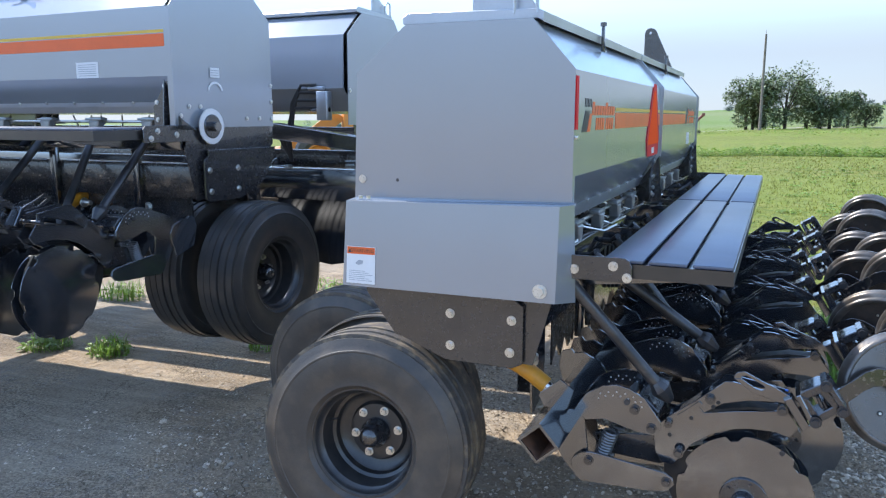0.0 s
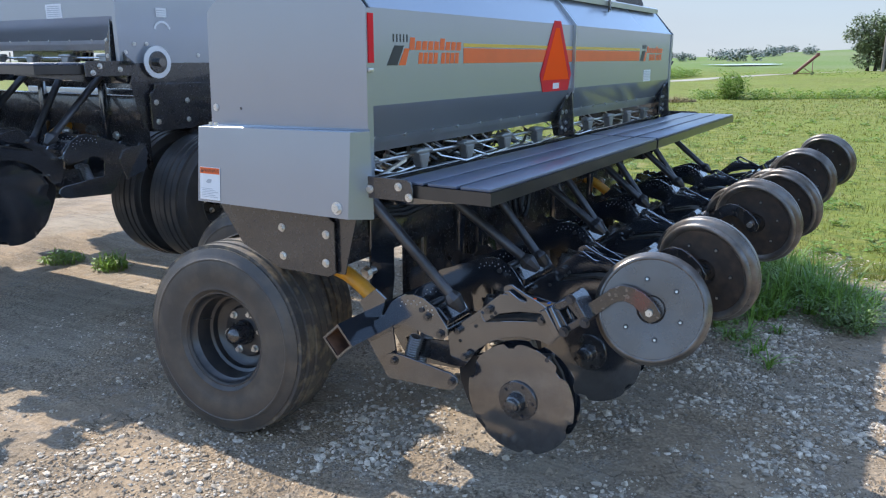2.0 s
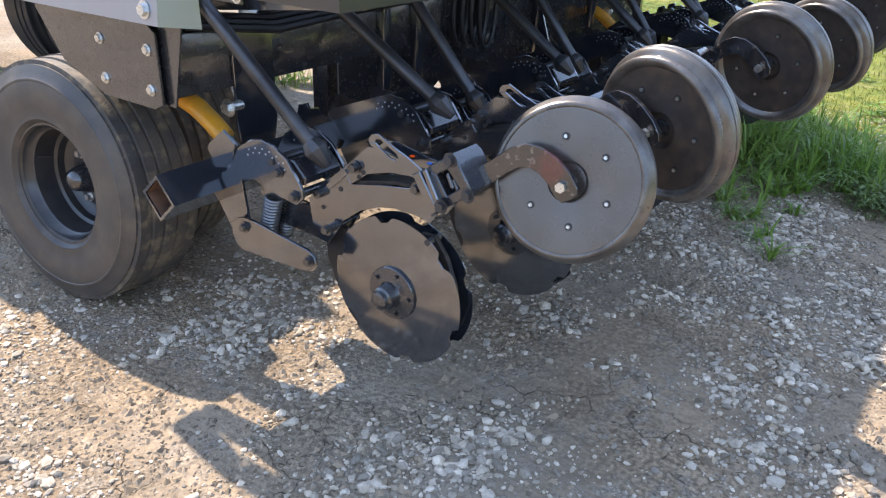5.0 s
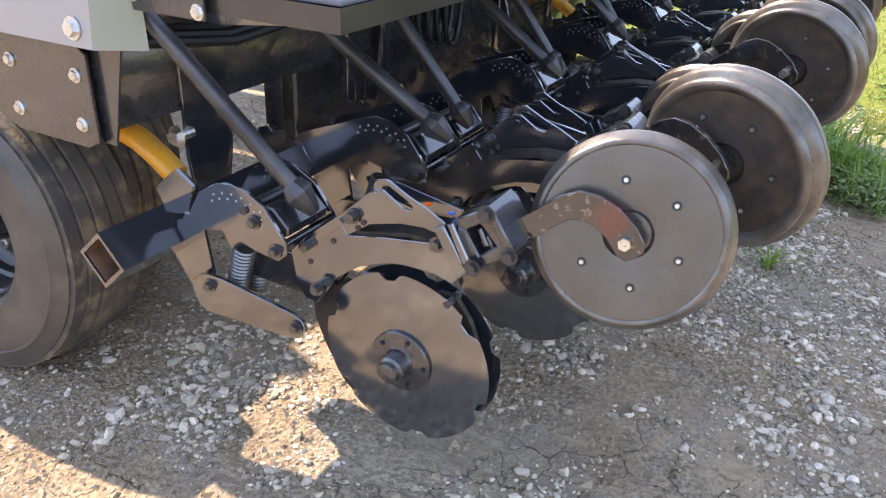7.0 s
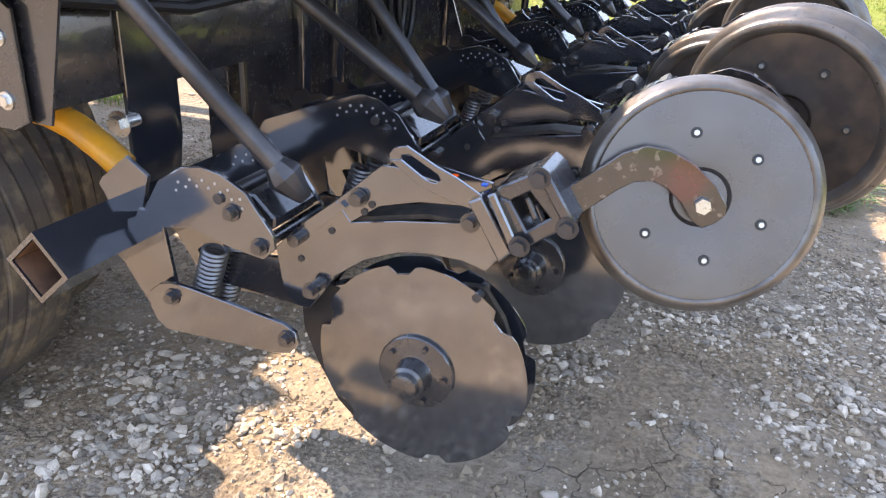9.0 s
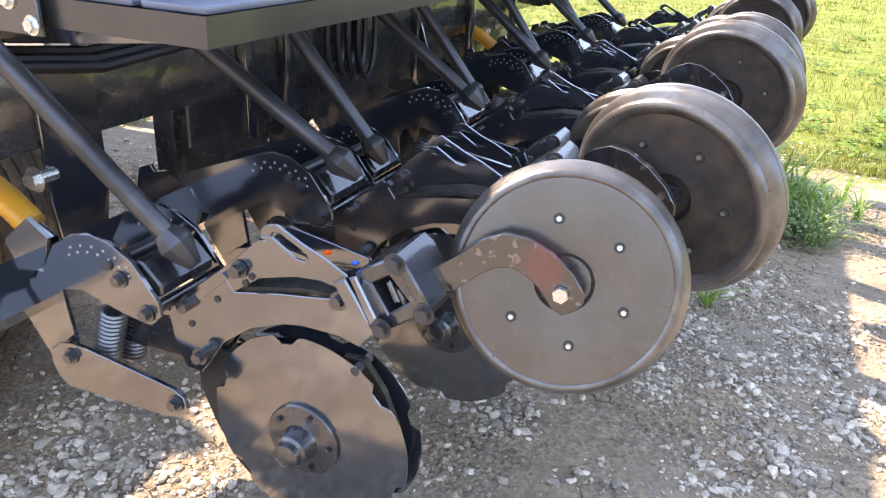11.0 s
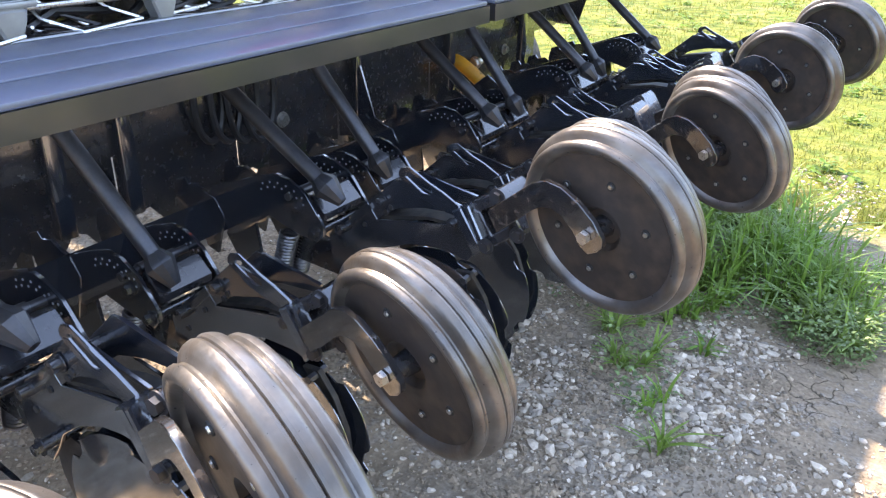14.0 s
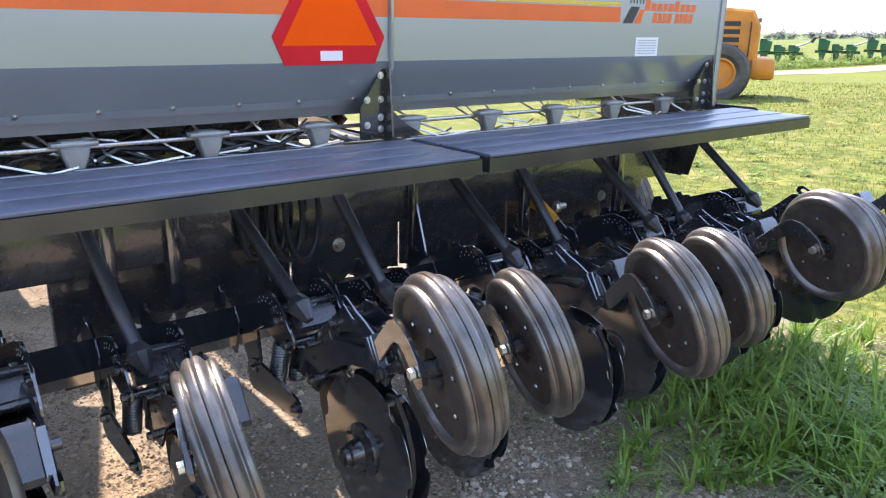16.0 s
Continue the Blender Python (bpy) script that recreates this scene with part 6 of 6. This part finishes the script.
def make_seeder(x, y, turn):
    t = tagged(new("field_implement"), "green row-crop implement with raised arm beside the gravel road", "farm implement", "green implements")
    t.matrix_world = Matrix.Translation((x, y, ground_z(x, y))) @ Matrix.Rotation(radians(turn), 4, "Z")
    part("frame_bar", box(B(), -1.3, 1.3, -0.10, 0.10, 0.60, 0.78, 0.02), FARM_GREEN, t)
    for k in range(3):
        hx = -0.85 + k * 0.80
        top = 1.45 if k == 0 else 1.12
        hop = part("seed_box", prism(B(), [(hx - 0.28, 0.80), (hx + 0.30, 0.80), (hx + 0.38, top - 0.1), (hx + 0.1, top), (hx - 0.30, top)], -0.45, 0.25, bevel=0.03), FARM_GREEN, t)
        part("box_lid", box(B(), hx - 0.28, hx + 0.10, -0.46, 0.26, top - 0.01, top + 0.05, 0.02), LOADER_DARK, hop)
        part("row_unit", prism(B(), [(hx - 0.20, 0.7), (hx + 0.22, 0.7), (hx + 0.10, 0.08), (hx - 0.10, 0.08)], -0.6, 0.1), FARM_GREEN, t)
        part("gauge_wheel", lathe(B(), [(0.0, -0.06), (0.26, -0.06), (0.26, 0.06), (0.0, 0.06)], (hx, -0.5, 0.26), (1, 0, 0), 16), RUBBER, t)
    arm = part("marker_arm", cyl(B(), (0.55, -0.2, 0.95), (1.75, -0.3, 1.45), 0.055, 0.045, seg=8), SILVER_DULL, t)
    part("arm_tip", cyl(B(), (1.66, -0.3, 1.36), (1.84, -0.3, 1.66), 0.11, 0.08, seg=8), LOADER_DARK, arm)
    part("arm_brace", cyl(B(), (0.2, -0.1, 0.8), (1.2, -0.28, 1.22), 0.03, seg=6), LOADER_DARK, arm)
    return t


for x, y, turn in ((-25.2, 42.5, 27), (-23.4, 47.5, 26), (-22.6, 53.0, 24), (-21.6, 57.5, 22), (-22.2, 74.0, 18)):
    make_seeder(x, y, turn)


RUST = material("rusty_orange_sheet", (0.36, 0.16, 0.05), 0.8, 0.0, second=(0.20, 0.09, 0.04), scale=2.5, fine=20, spread=0.3)


def make_wagon(x, y, turn):
    t = tagged(new("farm_wagon"), "rusty orange box wagon among tall weeds", "wagon")
    t.matrix_world = Matrix.Translation((x, y, ground_z(x, y))) @ Matrix.Rotation(radians(turn), 4, "Z")
    body = part("wagon_box", box(B(), -1.0, 1.0, -0.7, 0.7, 0.55, 1.50, 0.03), RUST, t)
    for k in range(5):
        part("stake", box(B(), -0.92 + k * 0.44, -0.84 + k * 0.44, -0.735, -0.70, 0.5, 1.5, 0.01), FARM_RED, body)
    for wx in (-0.65, 0.65):
        for sy in (-0.75, 0.75):
            part("wheel", lathe(B(), [(0.0, -0.07), (0.27, -0.07), (0.30, -0.04), (0.30, 0.04), (0.27, 0.07), (0.0, 0.07)], (wx, sy, 0.30), (0, 1, 0), 16), RUBBER, t)
    return t


make_wagon(-22.0, 66.5, 20)


def make_auger(x, y, turn):
    t = tagged(new("grain_auger"), "faded red grain auger standing raised in the field", "auger")
    t.matrix_world = Matrix.Translation((x, y, ground_z(x, y))) @ Matrix.Rotation(radians(turn), 4, "Z")
    part("auger_tube", cyl(B(), (-0.95, 0, 0.15), (0.95, 0, 1.95), 0.15, seg=14), FARM_RED, t)
    part("auger_head", box(B(), 0.80, 1.12, -0.17, 0.17, 1.80, 2.12, 0.03), FARM_RED, t)
    part("intake", box(B(), -1.12, -0.78, -0.2, 0.2, 0.02, 0.30, 0.03), FARM_RED, t)
    part("lower_frame", cyl(B(), (-0.9, 0, 0.12), (0.6, 0, 0.16), 0.035, seg=8), FARM_RED, t)
    part("brace", cyl(B(), (-0.3, 0, 0.75), (0.5, 0, 0.16), 0.03, seg=8), FARM_RED, t)
    for sy in (-1, 1):
        part("support_leg", cyl(B(), (0.55, sy * 0.1, 1.45), (0.60, sy * 0.45, 0.16), 0.03, seg=8), FARM_RED, t)
        part("support_wheel", lathe(B(), [(0.0, -0.05), (0.17, -0.05), (0.17, 0.05), (0.0, 0.05)], (0.62, sy * 0.5, 0.17), (0, 1, 0), 18), RUBBER, t)
    return t


make_auger(-10.1, 84.4, 6)


def strip(name, line, half, lift, mat, label, category):
    """A flat band that follows the ground along a line."""
    verts, faces, pts = [], [], []
    for (x0, y0), (x1, y1) in zip(line, line[1:]):
        for k in range(12):
            pts.append((x0 + (x1 - x0) * k / 12, y0 + (y1 - y0) * k / 12))
    for i, (x, y) in enumerate(pts):
        x1, y1 = pts[min(i + 1, len(pts) - 1)]
        x0, y0 = pts[max(i - 1, 0)]
        n = math.hypot(x1 - x0, y1 - y0)
        nx, ny = -(y1 - y0) / n, (x1 - x0) / n
        wide = half * (1 + 0.12 * noise.noise((x * 0.2, y * 0.2, 6)))
        for k in (-1.0, -0.5, 0, 0.5, 1.0):
            px, py = x + nx * k * wide, y + ny * k * wide
            verts.append((px, py, ground_z(px, py) + lift - 0.03 * abs(k)))
        if i:
            b = (i - 1) * 5
            faces += [(b + j, b + j + 1, b + j + 6, b + j + 5) for j in range(4)]
    me = bpy.data.meshes.new(name)
    me.from_pydata(verts, [], faces)
    me.materials.append(mat)
    return tagged(new(name, me), label, category, kind="structure")


strip("road", [(-24, -6), (-21, 18), (-18.8, 34), (-18.3, 44), (-18.2, 54), (-18.4, 64), (-17.6, 78), (-14, 96), (-4, 112), (14, 128)], 1.15, 0.05, ROAD, "pale dry gravel farm road across the pasture", "road")
WATER = material("pale_pond", (0.50, 0.55, 0.58), 0.25, 0.0, scale=0.05, fine=0.4, spread=0.08)
strip("water", [(-37, 160), (-33, 166), (-29, 176)], 4.0, 0.3, WATER, "pale still pond in the distant valley", "pond")


def brush_pile(x0, y0):
    rng = random.Random(66)
    verts, faces = [], []
    for _ in range(420):
        d, a = 0.75 * math.sqrt(rng.random()), rng.uniform(0, 6.283)
        x, y = x0 + d * math.cos(a), y0 + 0.5 * d * math.sin(a)
        blade(verts, faces, rng, x, y, ground_z(x, y), rng.uniform(0.10, 0.42) * (1.1 - d), rng.uniform(0.015, 0.035), rng.uniform(0.3, 1.2))
    soup("brush_pile", verts, faces, DRY, "low heap of dry brown cut weeds", "brush")


DRY = material("dry_stalks", (0.30, 0.22, 0.12), 0.8, 0.0, second=(0.16, 0.12, 0.07), scale=3, fine=30, spread=0.3, island=0.4)
brush_pile(-7.2, 29.6)


def far_woods():
    """Dark tree belts and hedges along the far hills."""
    rng = random.Random(77)
    verts, faces = [], []
    for side, d, half, n in ((31, 330, 22, 18), (27, 350, 16, 12), (23.5, 340, 20, 18), (20.3, 330, 10, 14), (19.0, 340, 6, 8), (16.2, 370, 13, 16), (12.0, 360, 6, 8), (10.2, 300, 5, 8), (9.0, 370, 7, 10),
                             (7.7, 300, 2.5, 4), (4.8, 350, 2.0, 3), (-4, 380, 30, 16), (-12, 380, 40, 20), (14.0, 260, 8, 8), (11.3, 230, 5, 5)):
        a = radians(side)
        for _ in range(n):
            q = rng.uniform(-half, half)
            x, y = 1 - d * math.sin(a) + q * math.cos(a), d * math.cos(a) + q * math.sin(a) + rng.gauss(0, 4)
            z, r = ground_z(x, y), rng.uniform(1.0, 2.3)
            for _ in range(110):
                v = Vector((rng.gauss(0, 1), rng.gauss(0, 1), rng.gauss(0, 0.8))).normalized() * r * rng.random() ** 0.4
                leaf(verts, faces, rng, x + v.x, y + v.y, z + r * 0.7 + v.z, rng.uniform(0.5, 0.9), 1.2)
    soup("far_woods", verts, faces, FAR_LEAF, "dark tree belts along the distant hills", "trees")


# Distance haze is mixed into this leaf colour, hence pale and bluish.
FAR_LEAF = material("hazy_far_leaves", (0.15, 0.185, 0.165), 0.8, 0.0, second=(0.17, 0.205, 0.18), scale=0.1, fine=1.0, spread=0.3, island=0.3)
far_woods()
